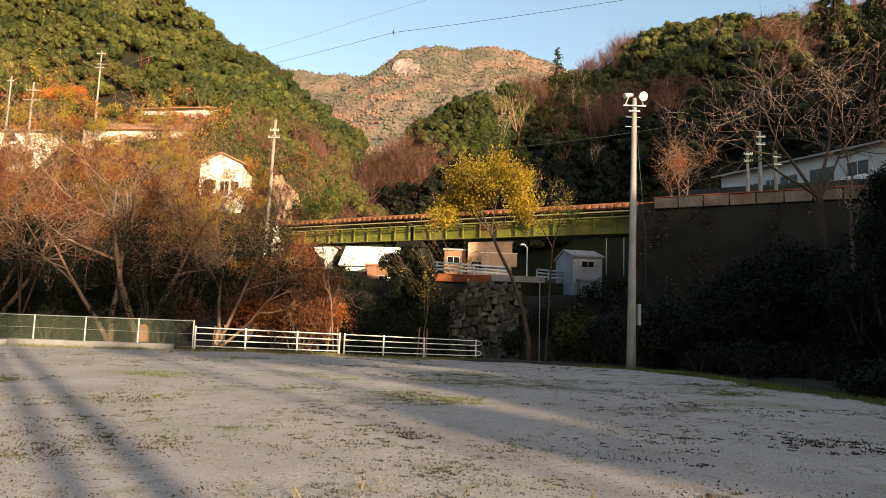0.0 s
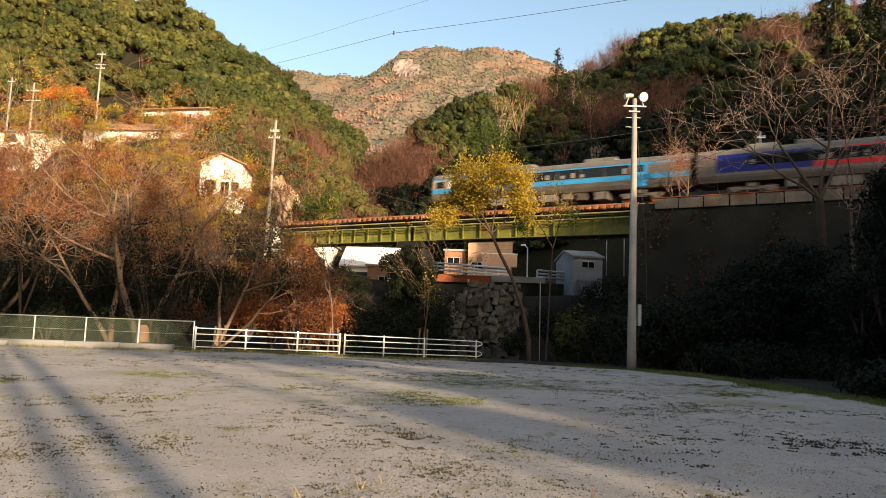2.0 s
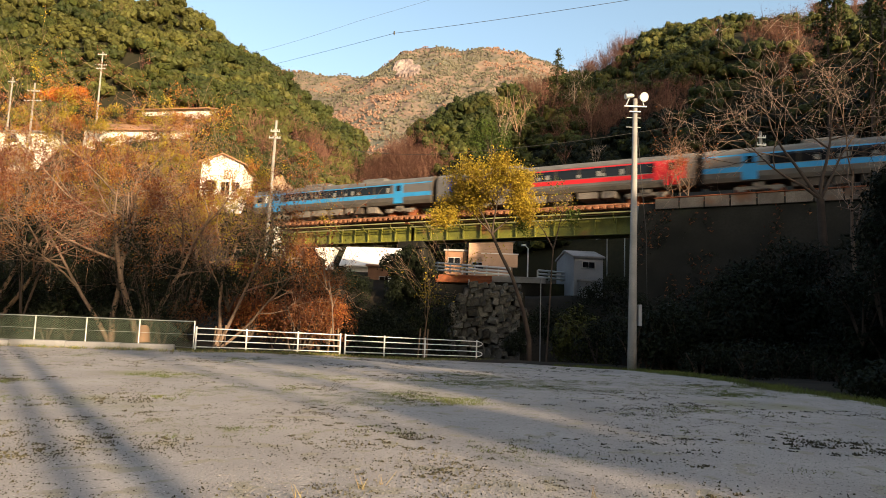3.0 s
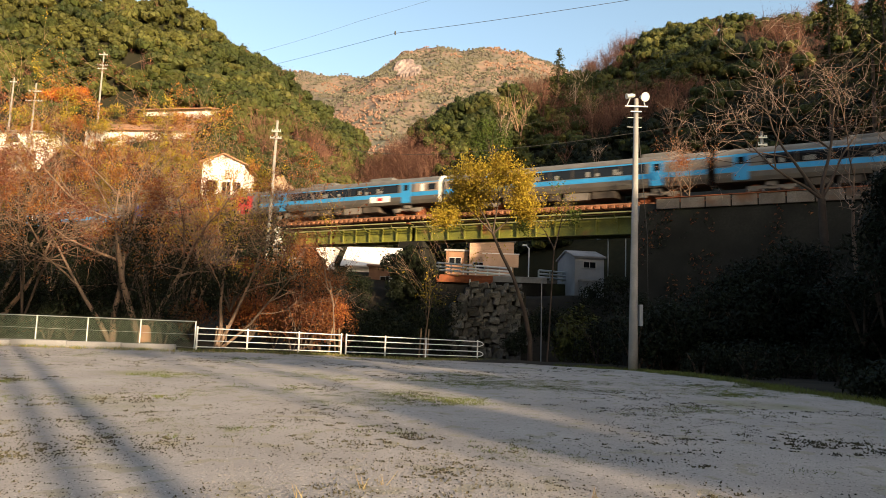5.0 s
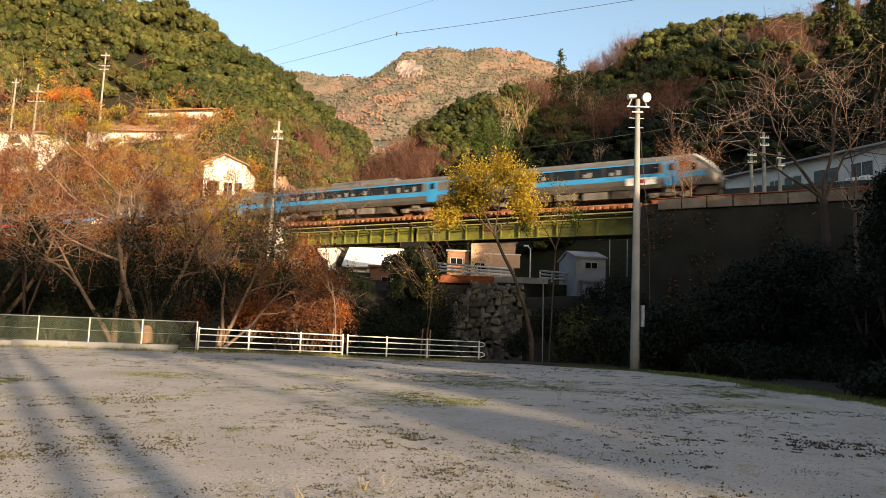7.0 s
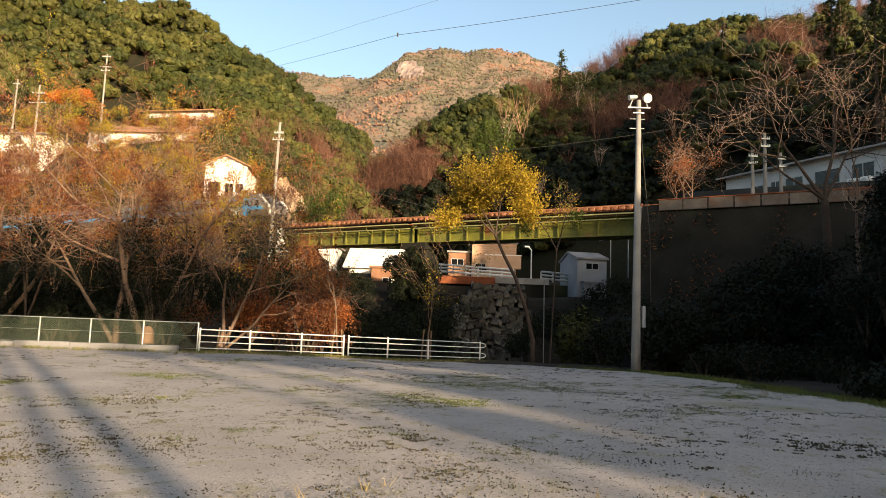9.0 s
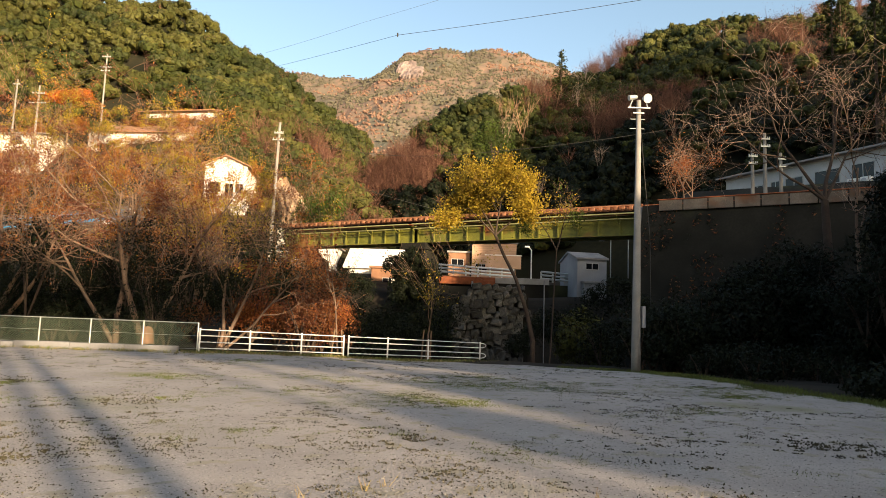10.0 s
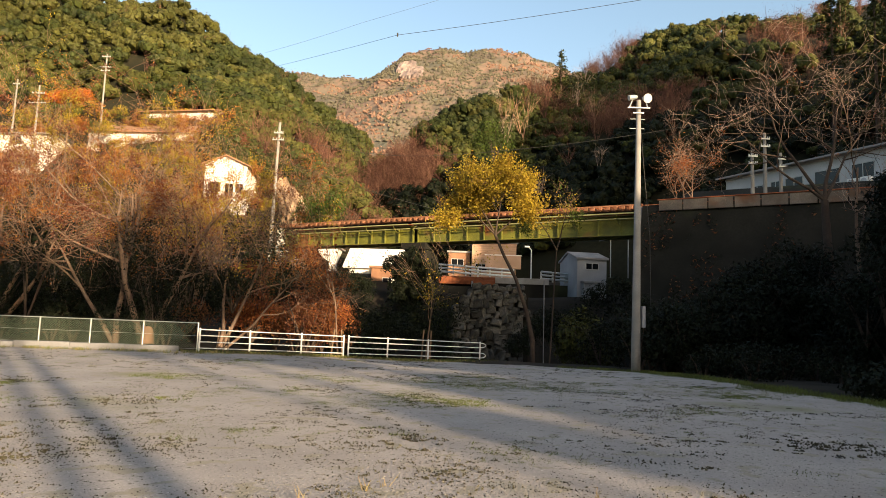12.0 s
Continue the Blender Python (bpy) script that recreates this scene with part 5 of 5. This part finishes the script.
def near_trees():
    lab = "spreading cherry tree with sparse orange and yellow leaves"
    tree("cherry_tree", lab, "tree", (-15.0, 31.2, -0.2), [((-0.18, 0.1, 1), 7.6, 0.15), ((-0.5, 0.2, 0.8), 7.0, 0.12)], (5, 5, 4, 2), 13000, 0.04, [DUSTY_PINK, AMBER_LEAF, AMBER_LEAF], 21, patch=6.5, clear=3.0)
    tree("cherry_tree", lab, "tree", (-13.9, 31.6, -0.2), [((-0.12, 0.0, 1), 7.8, 0.18), ((0.35, 0.2, 0.9), 7.2, 0.14), ((-0.45, 0.4, 0.9), 6.0, 0.11)], (5, 5, 4, 2), 17000, 0.04, [AMBER_LEAF, DUSTY_PINK, DUSTY_PINK, YELLOW_GREEN], 22, patch=6.5, clear=3.0)
    tree("cherry_tree", lab, "tree", (-10.2, 31.0, -0.3), [((0.1, 0.0, 1), 5.6, 0.1), ((0.45, 0.1, 0.9), 5.6, 0.1), ((0.8, 0.1, 0.6), 5.2, 0.08)], (5, 5, 4, 3), 13000, 0.038, [RUST_LEAF, AMBER_LEAF, DUSTY_PINK, YELLOW_GREEN], 23, patch=6.0)
    tree("cherry_tree", "bare-branched cherry tree with reddish leaves low down", "tree", (-22.0, 32.5, -0.2), [((0.5, 0.0, 0.8), 6.5, 0.15), ((0.0, 0.1, 1), 7.0, 0.14)], (5, 5, 4, 2), 9000, 0.04, [DUSTY_PINK, RUST_LEAF], 24, patch=6.5, clear=3.0)
    tree("golden_tree", "tall autumn tree with golden yellow leaves", "tree", (-26.5, 41, 0), [((0.0, 0.0, 1), 8.8, 0.22), ((0.4, 0.1, 1), 8.2, 0.18), ((-0.5, 0, 1), 7.6, 0.16)], (5, 5, 4, 2), 22000, 0.052, [YELLOW_GREEN, AMBER_LEAF, YELLOW_LEAF], 26, patch=6.5, clear=5.0)
    tree("golden_tree", "tall autumn tree with amber and yellow leaves", "tree", (-18.5, 42, 0), [((0.0, 0.0, 1), 9.0, 0.2), ((0.45, 0.1, 1), 8.0, 0.17), ((-0.45, 0, 1), 7.8, 0.16)], (5, 5, 4, 2), 20000, 0.052, [AMBER_LEAF, YELLOW_GREEN, YELLOW_LEAF, AMBER_LEAF], 28, patch=6.5, clear=5.0)
    tree("golden_tree", "autumn tree with brown and yellow leaves", "tree", (-15.2, 40, -0.2), [((0.1, 0.0, 1), 6.2, 0.18), ((0.5, 0.1, 0.9), 5.8, 0.15)], (5, 5, 4, 2), 11000, 0.046, [AMBER_LEAF, YELLOW_LEAF, DUSTY_PINK], 27, patch=6.5, clear=5.0)
    tree("ginkgo_tree", "crooked tree with bright yellow-green leaves above the river", "tree", (4.7, 36, -3.0), [((-0.9, 0.0, 0.75), 2.1, 0.05), ((-0.5, 0.2, 1), 2.8, 0.07), ((0.05, -0.1, 1), 2.3, 0.06), ((0.75, 0.1, 0.55), 2.3, 0.055)], (4, 5, 4), 24000, 0.058, [YELLOW_LEAF, YELLOW_GREEN, YELLOW_LEAF, YELLOW_GREEN], 32, clump=0.2, droop=0.06, patch=2.0, bark=DARK_BARK,
         bole=((4.66, 36, 0.65, 0.13), (4.33, 36, 2.1, 0.11), (3.7, 36, 3.9, 0.095), (3.05, 36, 5.1, 0.085), (2.55, 36, 6.2, 0.075)))
    tree("riverside_tree", "slender tree with sparse olive green leaves before the bridge", "tree", (5.6, 37, -3.0), [((0.25, 0.0, 1), 2.2, 0.05), ((-0.3, 0.1, 1), 1.8, 0.045)], (4, 4, 3), 2200, 0.055, [YELLOW_GREEN, GREEN_LEAF], 33, clump=0.16, bark=DARK_BARK,
         bole=((5.8, 37, 1.0, 0.045), (5.9, 37, 3.6, 0.04), (6.0, 37, 5.6, 0.035)))
    young = "slender bare young tree tied to stakes"
    tree("young_tree", young, "tree", (-4.65, 30.3, -0.3), [((-0.02, 0, 1), 4.2, 0.045)], (7, 3, 2), 130, 0.07, [BROWN_LEAF], 41, 0.55, 0.8, group="young trees")
    tree("young_tree", "slender young tree with a few yellow leaves", "tree", (-0.82, 32.8, -0.4), [((-0.02, 0, 1), 3.9, 0.05)], (7, 4, 2), 600, 0.05, [YELLOW_GREEN, OLIVE], 42, 0.6, 0.7, group="young trees")
    bare = "bare winter cherry tree with pale reddish twigs"
    tree("bare_tree", bare, "tree", (18.9, 33, -0.5), [((-0.55, 0.1, 0.95), 5.2, 0.105), ((-0.95, -0.1, 0.65), 5.0, 0.085), ((0.06, 0.2, 1), 5.0, 0.11), ((0.55, 0.1, 0.75), 4.6, 0.09)], (4, 4, 3, 2), 250, 0.05, [RUST_LEAF], 52, spread=0.8, up=0.3, bark=DARK_BARK, twig=PALE_TWIG,
         bole=((18.75, 33, 3.0, 0.24), (18.6, 33, 5.9, 0.2), (18.5, 33, 8.1, 0.17)))
    tree("bare_tree", bare, "tree", (21.3, 34.5, 2.0), [((-0.1, 0.1, 1), 8.2, 0.15), ((0.3, 0.1, 1), 8.4, 0.12)], (4, 4, 3, 2), 300, 0.05, [RUST_LEAF], 53, twig=PALE_TWIG)
    tree("bare_tree", "small bare tree with fine red-brown twigs by the line", "tree", (16.4, 46, 9.0), [((-0.2, 0.1, 1), 3.6, 0.08), ((0.3, 0, 1), 3.4, 0.07), ((-0.7, 0, 0.8), 3.2, 0.06)], (5, 5, 4), 1500, 0.05, [RUST_LEAF], 54, twig=TWIG)


def shrubs():
    rnd = random.Random(5)
    rust, green, dark = "rust-brown thicket below the cherry trees", "green thicket at the field's rim", "evergreen shrub, deep shade put into its leaf colour"
    for k in range(44):
        x = -30 + 24 * rnd.random()
        y = 30.6 + 8 * rnd.random()
        r = rnd.uniform(1.0, 1.9)
        warm = (x > -13.5 and rnd.random() < 0.75) or rnd.random() < 0.12
        m, lab = rnd.choice(((RUST_LEAF, rust), (BROWN_LEAF, rust), (SHADE_LEAF, dark), (BROWN_LEAF, rust))) if warm else (SHADE_LEAF, dark)
        bush(lab, x, y, 0.0 if warm else 2.5 * rnd.random(), r, rnd.uniform(0.7, 1.9), m, 1300, 0.06, 100 + k, lumps=16)
    for k in range(12):
        x = -9.5 + 4.2 * rnd.random()
        bush(rust, x, 33 + 3 * rnd.random(), 0.0 + 1.6 * rnd.random() * (1 if x < -7 else 0.6), rnd.uniform(1.0, 1.7), 1.1, rnd.choice((RUST_LEAF, BROWN_LEAF, RUST_LEAF, GREEN_LEAF)), 1400, 0.055, 150 + k, lumps=16)
    # added bushes whose dark colour stands for deep shade behind the trees
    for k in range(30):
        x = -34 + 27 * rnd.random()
        bush(dark, x, 40 + 7 * rnd.random(), 0.0 + 4.5 * rnd.random(), rnd.uniform(1.8, 2.8), 1.1, SHADE_LEAF, 1000, 0.11, 500 + k, lumps=14)
    # added bushes, coloured as shade, that hide the sunlit pier
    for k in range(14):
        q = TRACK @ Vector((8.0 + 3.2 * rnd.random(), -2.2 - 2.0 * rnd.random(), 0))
        bush(dark, q.x, q.y, 1.0 + 5.2 * rnd.random(), rnd.uniform(0.8, 1.25), 1.2, SHADE_LEAF, 900, 0.10, 540 + k, lumps=14)
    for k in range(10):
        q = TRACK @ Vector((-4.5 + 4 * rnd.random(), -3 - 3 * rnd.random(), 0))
        bush(dark, q.x, q.y, 0.5 + 4.0 * rnd.random(), rnd.uniform(1.0, 1.8), 1.2, SHADE_LEAF, 900, 0.10, 560 + k, lumps=14)
    tg = thing("orange_tree", "vivid orange-red autumn tree above the houses", "tree")
    rg = np.random.default_rng(9)
    q = np.concatenate([place_crowns([crown_shape(rg, 900, 12, 0.06, 0.85, core=200)], [(-61.0 + 2.2 * i, 101, 33.2 + 0.3 * i)], [2.2], rg) for i in range(3)])
    part("crown", quad_mesh("crown", q, ORANGE_LEAF), ORANGE_LEAF, tg)
    part("trunk", Build().tube([(-59, 101.5, 24), (-58.8, 101.5, 33.5)], [0.14, 0.08], 7), BARK, tg)
    for k in range(7):
        bush("golden brown brush round the hillside houses", -64 + 1.9 * k, 100.2, 26.5 + 1.6 * rnd.random(), rnd.uniform(1.7, 2.4), 1.2, (YELLOW_GREEN, AMBER_LEAF, OLIVE)[k % 3], 1100, 0.1, 850 + k, lumps=16)
    for k in range(22):
        x, y, z = ((-33 + 11 * rnd.random(), 80.5 + 2.5 * rnd.random(), 13.8) if k < 9 else (-73 + 14 * rnd.random(), 96 + 2 * rnd.random(), 21.8) if k < 16 else (-57 + 18 * rnd.random(), 100 + 2 * rnd.random(), 23.2))
        bush("golden brown brush round the hillside houses", x, y, z + 0.5 * rnd.random(), rnd.uniform(1.2, 2.0), 1.0, rnd.choice((YELLOW_GREEN, BROWN_LEAF, RUST_LEAF, BROWN_LEAF)), 900, 0.1, 800 + k, lumps=16)
    # along the left embankment, mostly shade-coloured to darken the gaps, and under the bridge
    for k in range(26):
        s = -38 + 40 * rnd.random()
        q = TRACK @ Vector((s, -5 - 5 * rnd.random(), 0))
        bush("dry brush on the railway embankment", q.x, q.y, 1.0 + 5.0 * rnd.random() * (1 if s < -6 else 0.4), rnd.uniform(1.4, 2.6), 1.0, rnd.choice((BROWN_LEAF, SHADE_LEAF, SHADE_LEAF, SHADE_LEAF)), 1000, 0.10, 200 + k, lumps=14)
    for k in range(24):
        x = -9 + 9.5 * rnd.random()
        bush(dark, x, 38 + 16 * rnd.random(), -2.0 + 2.5 * rnd.random(), rnd.uniform(1.3, 2.3), 1.1, rnd.choice((SHADE_LEAF, SHADE_LEAF, EVERGREEN)), 1000, 0.09, 240 + k, lumps=14)
    # bushes with deep shade in their leaf colour, below the retaining wall
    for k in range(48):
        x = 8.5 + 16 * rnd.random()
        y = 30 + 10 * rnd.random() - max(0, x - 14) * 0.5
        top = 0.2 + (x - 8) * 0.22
        bush(dark, x, y, -0.5 + top * rnd.random(), rnd.uniform(1.1, 2.2), 1.1, SHADE_LEAF, 1200, 0.08, 300 + k, lumps=14)
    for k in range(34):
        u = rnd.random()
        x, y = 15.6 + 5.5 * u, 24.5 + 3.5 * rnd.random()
        bush(dark, x, y, -0.3 + (1.0 + 6.2 * smooth01((x - 15.0) / 3.0)) * rnd.random(), rnd.uniform(1.1, 1.8), 1.1, SHADE_LEAF, 1200, 0.075, 360 + k, lumps=14)
    # added low bushes, shade-dark in colour, cover the ground past the rim
    for k in range(30):
        y = 13 + 15 * rnd.random()
        x = field_edge(y) + 1.3 + 5.5 * rnd.random()
        bush(dark, x, y, -0.3, rnd.uniform(0.7, 1.2), 1.0, SHADE_LEAF, 900, 0.06, 450 + k, lumps=14)
    # added bushes whose near-black leaves fill shaded gaps under the cherry trees
    for k in range(22):
        bush(dark, -25 + 9.5 * rnd.random(), 33 + 2.5 * rnd.random(), 1.6 * rnd.random(), rnd.uniform(1.1, 1.7), 1.15, SHADE_LEAF, 1300, 0.07, 1000 + k, lumps=16)
    for k in range(9):
        bush(rust, -12.6 + 3.8 * rnd.random(), 42 + 3 * rnd.random(), 2.0 + 3.2 * rnd.random(), rnd.uniform(1.0, 1.5), 1.1, (RUST_LEAF, AMBER_LEAF, BROWN_LEAF)[k % 3], 1500, 0.06, 1040 + k, lumps=16)
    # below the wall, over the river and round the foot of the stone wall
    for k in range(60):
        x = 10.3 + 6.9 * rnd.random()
        bush(dark, x, 30.5 + 3 * rnd.random(), -1.0 + (1.6 + (x - 10.3) * 0.55) * rnd.random() ** 0.7, rnd.uniform(1.0, 1.7), 1.1, SHADE_LEAF, 1000, 0.08, 900 + k, lumps=14)
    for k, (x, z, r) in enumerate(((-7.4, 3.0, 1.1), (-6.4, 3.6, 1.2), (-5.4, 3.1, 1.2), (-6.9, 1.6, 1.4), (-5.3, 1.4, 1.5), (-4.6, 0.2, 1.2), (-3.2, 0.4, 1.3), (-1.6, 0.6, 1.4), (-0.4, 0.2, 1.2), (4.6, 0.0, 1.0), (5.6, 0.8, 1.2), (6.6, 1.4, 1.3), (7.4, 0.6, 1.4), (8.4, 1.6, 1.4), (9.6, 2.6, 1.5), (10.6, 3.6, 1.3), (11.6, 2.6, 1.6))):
        bush(dark, x, 42 + (k % 3) * 0.7, z - 0.5, r, 1.0, SHADE_LEAF, 1300, 0.07, 960 + k, lumps=16)
    for k, (x, y, z, r, m, lab) in enumerate(((-12.4, 68, 10.6, 2.4, GREEN_LEAF, "round green shrub behind the bridge"), (-14.6, 70, 10.2, 2.0, GREEN_LEAF, "round green shrub behind the bridge"),
                                              (5.6, 85, 22.4, 3.0, GREEN_LEAF, "bright green rounded tree on the slope"), (8.4, 41, -1.5, 2.2, OLIVE, "sunlit olive shrub in front of the bridge"))):
        bush(lab, x, y, z, r, 1.35, m, 2600, 0.12, 400 + k, lumps=16)
    for k, (x, y, z, h, wide) in enumerate(((18.4, 112, 36.0, 12.4, 4.6), (66, 112, 50, 17, 3.4), (61.5, 104, 44, 17, 3.4), (47, 73, 24, 19, 3.8), (51, 77, 27, 19, 3.8), (44.5, 77, 26, 17, 3.4), (48.5, 69, 22, 18, 3.6))):
        conifer(x, y, z, h, wide, 77 + k)


def conifer(x, y, z, h, wide, seed):
    """A pointed tree of drooping boughs in uneven tiers."""
    rng = np.random.default_rng(seed)
    t = thing("conifer", "dark pointed conifer with drooping boughs on the slope", "tree", None, "conifers on the slope")
    part("trunk", Build().tube([(x, y, z - 3), (x, y, z + h)], [0.28, 0.04], 6), DARK_BARK, t)
    out = []
    for i in range(90):
        f = (i / 90) ** 0.85
        a, reach = rng.uniform(0, 2 * math.pi), (1 - f) * wide * rng.uniform(0.55, 1.15) + 0.25
        n = int(10 + 26 * (1 - f))
        u = rng.uniform(0.1, 1, n)
        p = np.stack([x + np.cos(a) * reach * u, y + np.sin(a) * reach * u, z + f * h + 0.25 * reach * u - 0.55 * reach * u ** 2], 1) + rng.normal(0, 0.16, (n, 3))
        out.append(leaf_quads(p, np.tile(np.array([np.cos(a) * 0.4, np.sin(a) * 0.4, 0.8]), (n, 1)), 0.24, rng, 0.4)[:, :3])
    part("crown", quad_mesh("crown", np.concatenate(out), EVERGREEN), EVERGREEN, t)


def slope_trees():
    """Leafless trees with pale stems that stand out on the shaded valley side."""
    rng = np.random.default_rng(321)
    for k in range(14):
        p = hill_point(RIGHT_FOOT, RIGHT_RIDGE, rng.uniform(0.3, 0.62), rng.uniform(0.25, 0.9), 0.05, 4, 2)
        r = rng.uniform(2.2, 3.6)
        t = thing("bare_tree", "leafless tree with pale stems on the wooded slope", "tree", None, "bare trees on the slope")
        q = place_crowns([bare_crown(rng, 8, 70, 20) * np.array([1.0, 1.0, 0.95])], [(p.x, p.y - 1.5, p.z + 0.8 * r + 1.2)], [r], rng)
        m = (PALE_TWIG, TWIG, BARE_WOODS)[k % 3]
        part("crown", quad_mesh("crown", q, m), m, t)
        part("trunk", Build().tube([(p.x, p.y - 1.5, p.z - 1.0), (p.x, p.y - 1.5, p.z + r * 0.6)], [0.12, 0.07], 6), m, t)


near_trees()
slope_trees()
shrubs()
for m_, q_ in UNDERGROWTH.items():
    tagged(part("undergrowth", quad_mesh("undergrowth", np.concatenate(q_), m_), m_), "tangled " + m_.name.replace("_", " ") + " of the undergrowth along the river and railway", "undergrowth", kind="stuff")
shading_trees()


# ---- small things on the field ----
GRASS = mat("thin_grass", (0.14, 0.16, 0.04), (0.075, 0.09, 0.025), 0.6, 6, 0.8, bump=0, leaf=0.25, island=0.4)
STRAW = mat("dry_straw", (0.42, 0.33, 0.15), (0.28, 0.21, 0.10), 0.6, 6, 0.8, bump=0, leaf=0.25, island=0.3)
LITTER = mat("dark_leaf_litter", (0.085, 0.075, 0.045), (0.035, 0.032, 0.02), 0.6, 6, 0.9, bump=0, island=0.4)
PEBBLE = mat("pale_pebbles", (0.28, 0.26, 0.245), (0.17, 0.16, 0.15), 3, 40, 0.9, bump=0, island=0.35)


def on_field(x, y):
    return x < field_edge(y) - 0.2 and y < field_back(x) - 0.1


def blades(spots, rng, count, height, width, material, name, label):
    q = []
    for x, y, r in spots:
        n = count
        px = rng.normal(x, r, n)
        py = rng.normal(y, r * 0.8, n)
        a = rng.uniform(0, 6.28, n)
        h = height * rng.uniform(0.4, 1.2, n)
        lx, ly = rng.normal(0, 0.5, n) * h, rng.normal(0, 0.5, n) * h
        z = np.array([field_height(u, v) for u, v in zip(px, py)]) - 0.01
        wx, wy = np.cos(a) * width, np.sin(a) * width
        q.append(np.stack([np.stack([px - wx, py - wy, z], 1), np.stack([px + wx, py + wy, z], 1), np.stack([px + wx * 0.4 + lx, py + wy * 0.4 + ly, z + h], 1), np.stack([px - wx * 0.2 + lx, py - wy * 0.2 + ly, z + h], 1)], 1))
    tagged(part(name, quad_mesh(name, np.concatenate(q), material), material), label, "ground cover", kind="stuff")


def field_cover():
    rng = np.random.default_rng(5)
    moss, litter, dry = [], [], []
    while len(litter) < 3000:
        y = 4.2 + 27 * rng.random() ** 1.3
        x = rng.uniform(-0.72, 0.72) * y * 1.05
        if not on_field(x, y):
            continue
        q = noise.noise(Vector((x * 0.35, y * 0.35, 1))) + 0.5 * noise.noise(Vector((x * 1.1, y * 1.1, 2)))
        if q + rng.normal(0, 0.3) > 0.1:
            litter.append((x, y, 0.02 + 0.17 * rng.random() ** 2))
    while len(moss) < 2200:
        y = 7.5 + 24 * rng.random()
        x = rng.uniform(-0.72, 0.72) * y
        band_ = math.exp(-((y - 16.5 - 0.15 * x) / 1.8) ** 2) * (1 if x > -1 else 0.3) + 0.6 * math.exp(-((y - 12.8) / 1.2) ** 2) * (1 if -5 < x < 1 else 0.2)
        q = noise.noise(Vector((x * 0.4, y * 0.5, 8)))
        if on_field(x, y) and q * 0.8 + band_ + rng.normal(0, 0.1) > 0.42:
            moss.append((x, y, rng.uniform(0.04, 0.13)))
    blades(litter, rng, 16, 0.022, 0.017, LITTER, "leaf_litter", "dark dead leaves and moss scattered on the gravel")
    blades(moss, rng, 22, 0.024, 0.008, GRASS, "short_weeds", "thin green weeds growing through the gravel")
    for k in range(420):
        s = rng.uniform(-0.35, 1.05)
        p = FENCE_A.lerp(FENCE_B, s)
        x, y = p.x + rng.normal(0, 0.2), p.y - abs(rng.normal(0.25, 0.3))
        if s < 0:
            x, y = -9.5 + s * 40, 26.2 + s * 4.0 - abs(rng.normal(0.3, 0.4))
        dry.append((x, y, 0.12))
    for k in range(420):
        y = rng.uniform(10, 30)
        dry.append((field_edge(y) + rng.normal(0.1, 0.25), y, 0.1))
    blades(dry, rng, 22, 0.11, 0.008, GRASS, "verge_grass", "short grass along the rim of the field")
    blades([(s_[0], s_[1] - 0.15, 0.15) for s_ in dry[:420]], rng, 8, 0.1, 0.008, STRAW, "dry_verge_grass", "dry straw-coloured grass along the fences")
    blades([(-1.12, 5.75, 0.02), (-0.62, 6.15, 0.02), (-0.5, 6.3, 0.03), (1.38, 6.05, 0.03)], rng, 9, 0.13, 0.004, STRAW, "dry_grass_tuft", "small dry grass tufts standing in the gravel")
    n = 22000
    y = 4.2 + 9 * rng.random(n) ** 1.6
    x = rng.uniform(-0.7, 0.7, n) * y
    r = rng.uniform(0.004, 0.011, n)
    o = np.array([[[1, 0, 0], [0, 1, 0], [-1, 0, 0], [0, -1, 0]], [[1, 0, 0], [0, 0, 0.8], [-1, 0, 0], [0, 1, 0]], [[1, 0, 0], [0, -1, 0], [-1, 0, 0], [0, 0, 0.8]]], dtype=float)[1:]
    a = rng.uniform(0, 6.28, n)
    rot = np.zeros((n, 3, 3))
    rot[:, 0, 0], rot[:, 0, 1], rot[:, 1, 0], rot[:, 1, 1], rot[:, 2, 2] = np.cos(a), -np.sin(a), np.sin(a), np.cos(a), rng.uniform(0.6, 1.3, n)
    q = np.einsum("nij,kvj->nkvi", rot, o) * r[:, None, None, None]
    q[..., 0] += x[:, None, None]
    q[..., 1] += y[:, None, None]
    q[..., 2] += 0.004
    tagged(part("pebbles", quad_mesh("pebbles", q.reshape(-1, 4, 3), PEBBLE), PEBBLE), "loose pale pebbles on the gravel field", "gravel", kind="stuff")


field_cover()


def settle():
    """Puts the handle of every thing built in place at the middle of its base."""
    bpy.context.view_layer.update()
    for ob in list(scene.objects):
        if ob.type != "EMPTY" or ob.parent or ob.matrix_basis != Matrix():
            continue
        pts = [o.matrix_world @ Vector(c) for o in ob.children_recursive if o.type == "MESH" for c in o.bound_box]
        if not pts:
            continue
        lo, hi = [min(p[i] for p in pts) for i in range(3)], [max(p[i] for p in pts) for i in range(3)]
        base = Vector(((lo[0] + hi[0]) / 2, (lo[1] + hi[1]) / 2, lo[2]))
        ob.location = base
        for o in ob.children:
            o.matrix_parent_inverse = Matrix.Translation(-base)


settle()


def motions():
    """The express runs along the line at a steady pace, from the right to the left."""
    for i, c in enumerate(TRAIN):
        rows = []
        for k in range(25):
            t = k * 0.5
            rows.append((t, TRACK @ pose(0.6 - 20.95 * (t - 2.5) + 21.3 * i, 0, RAIL_TOP)))
        walk(c, rows)


motions()
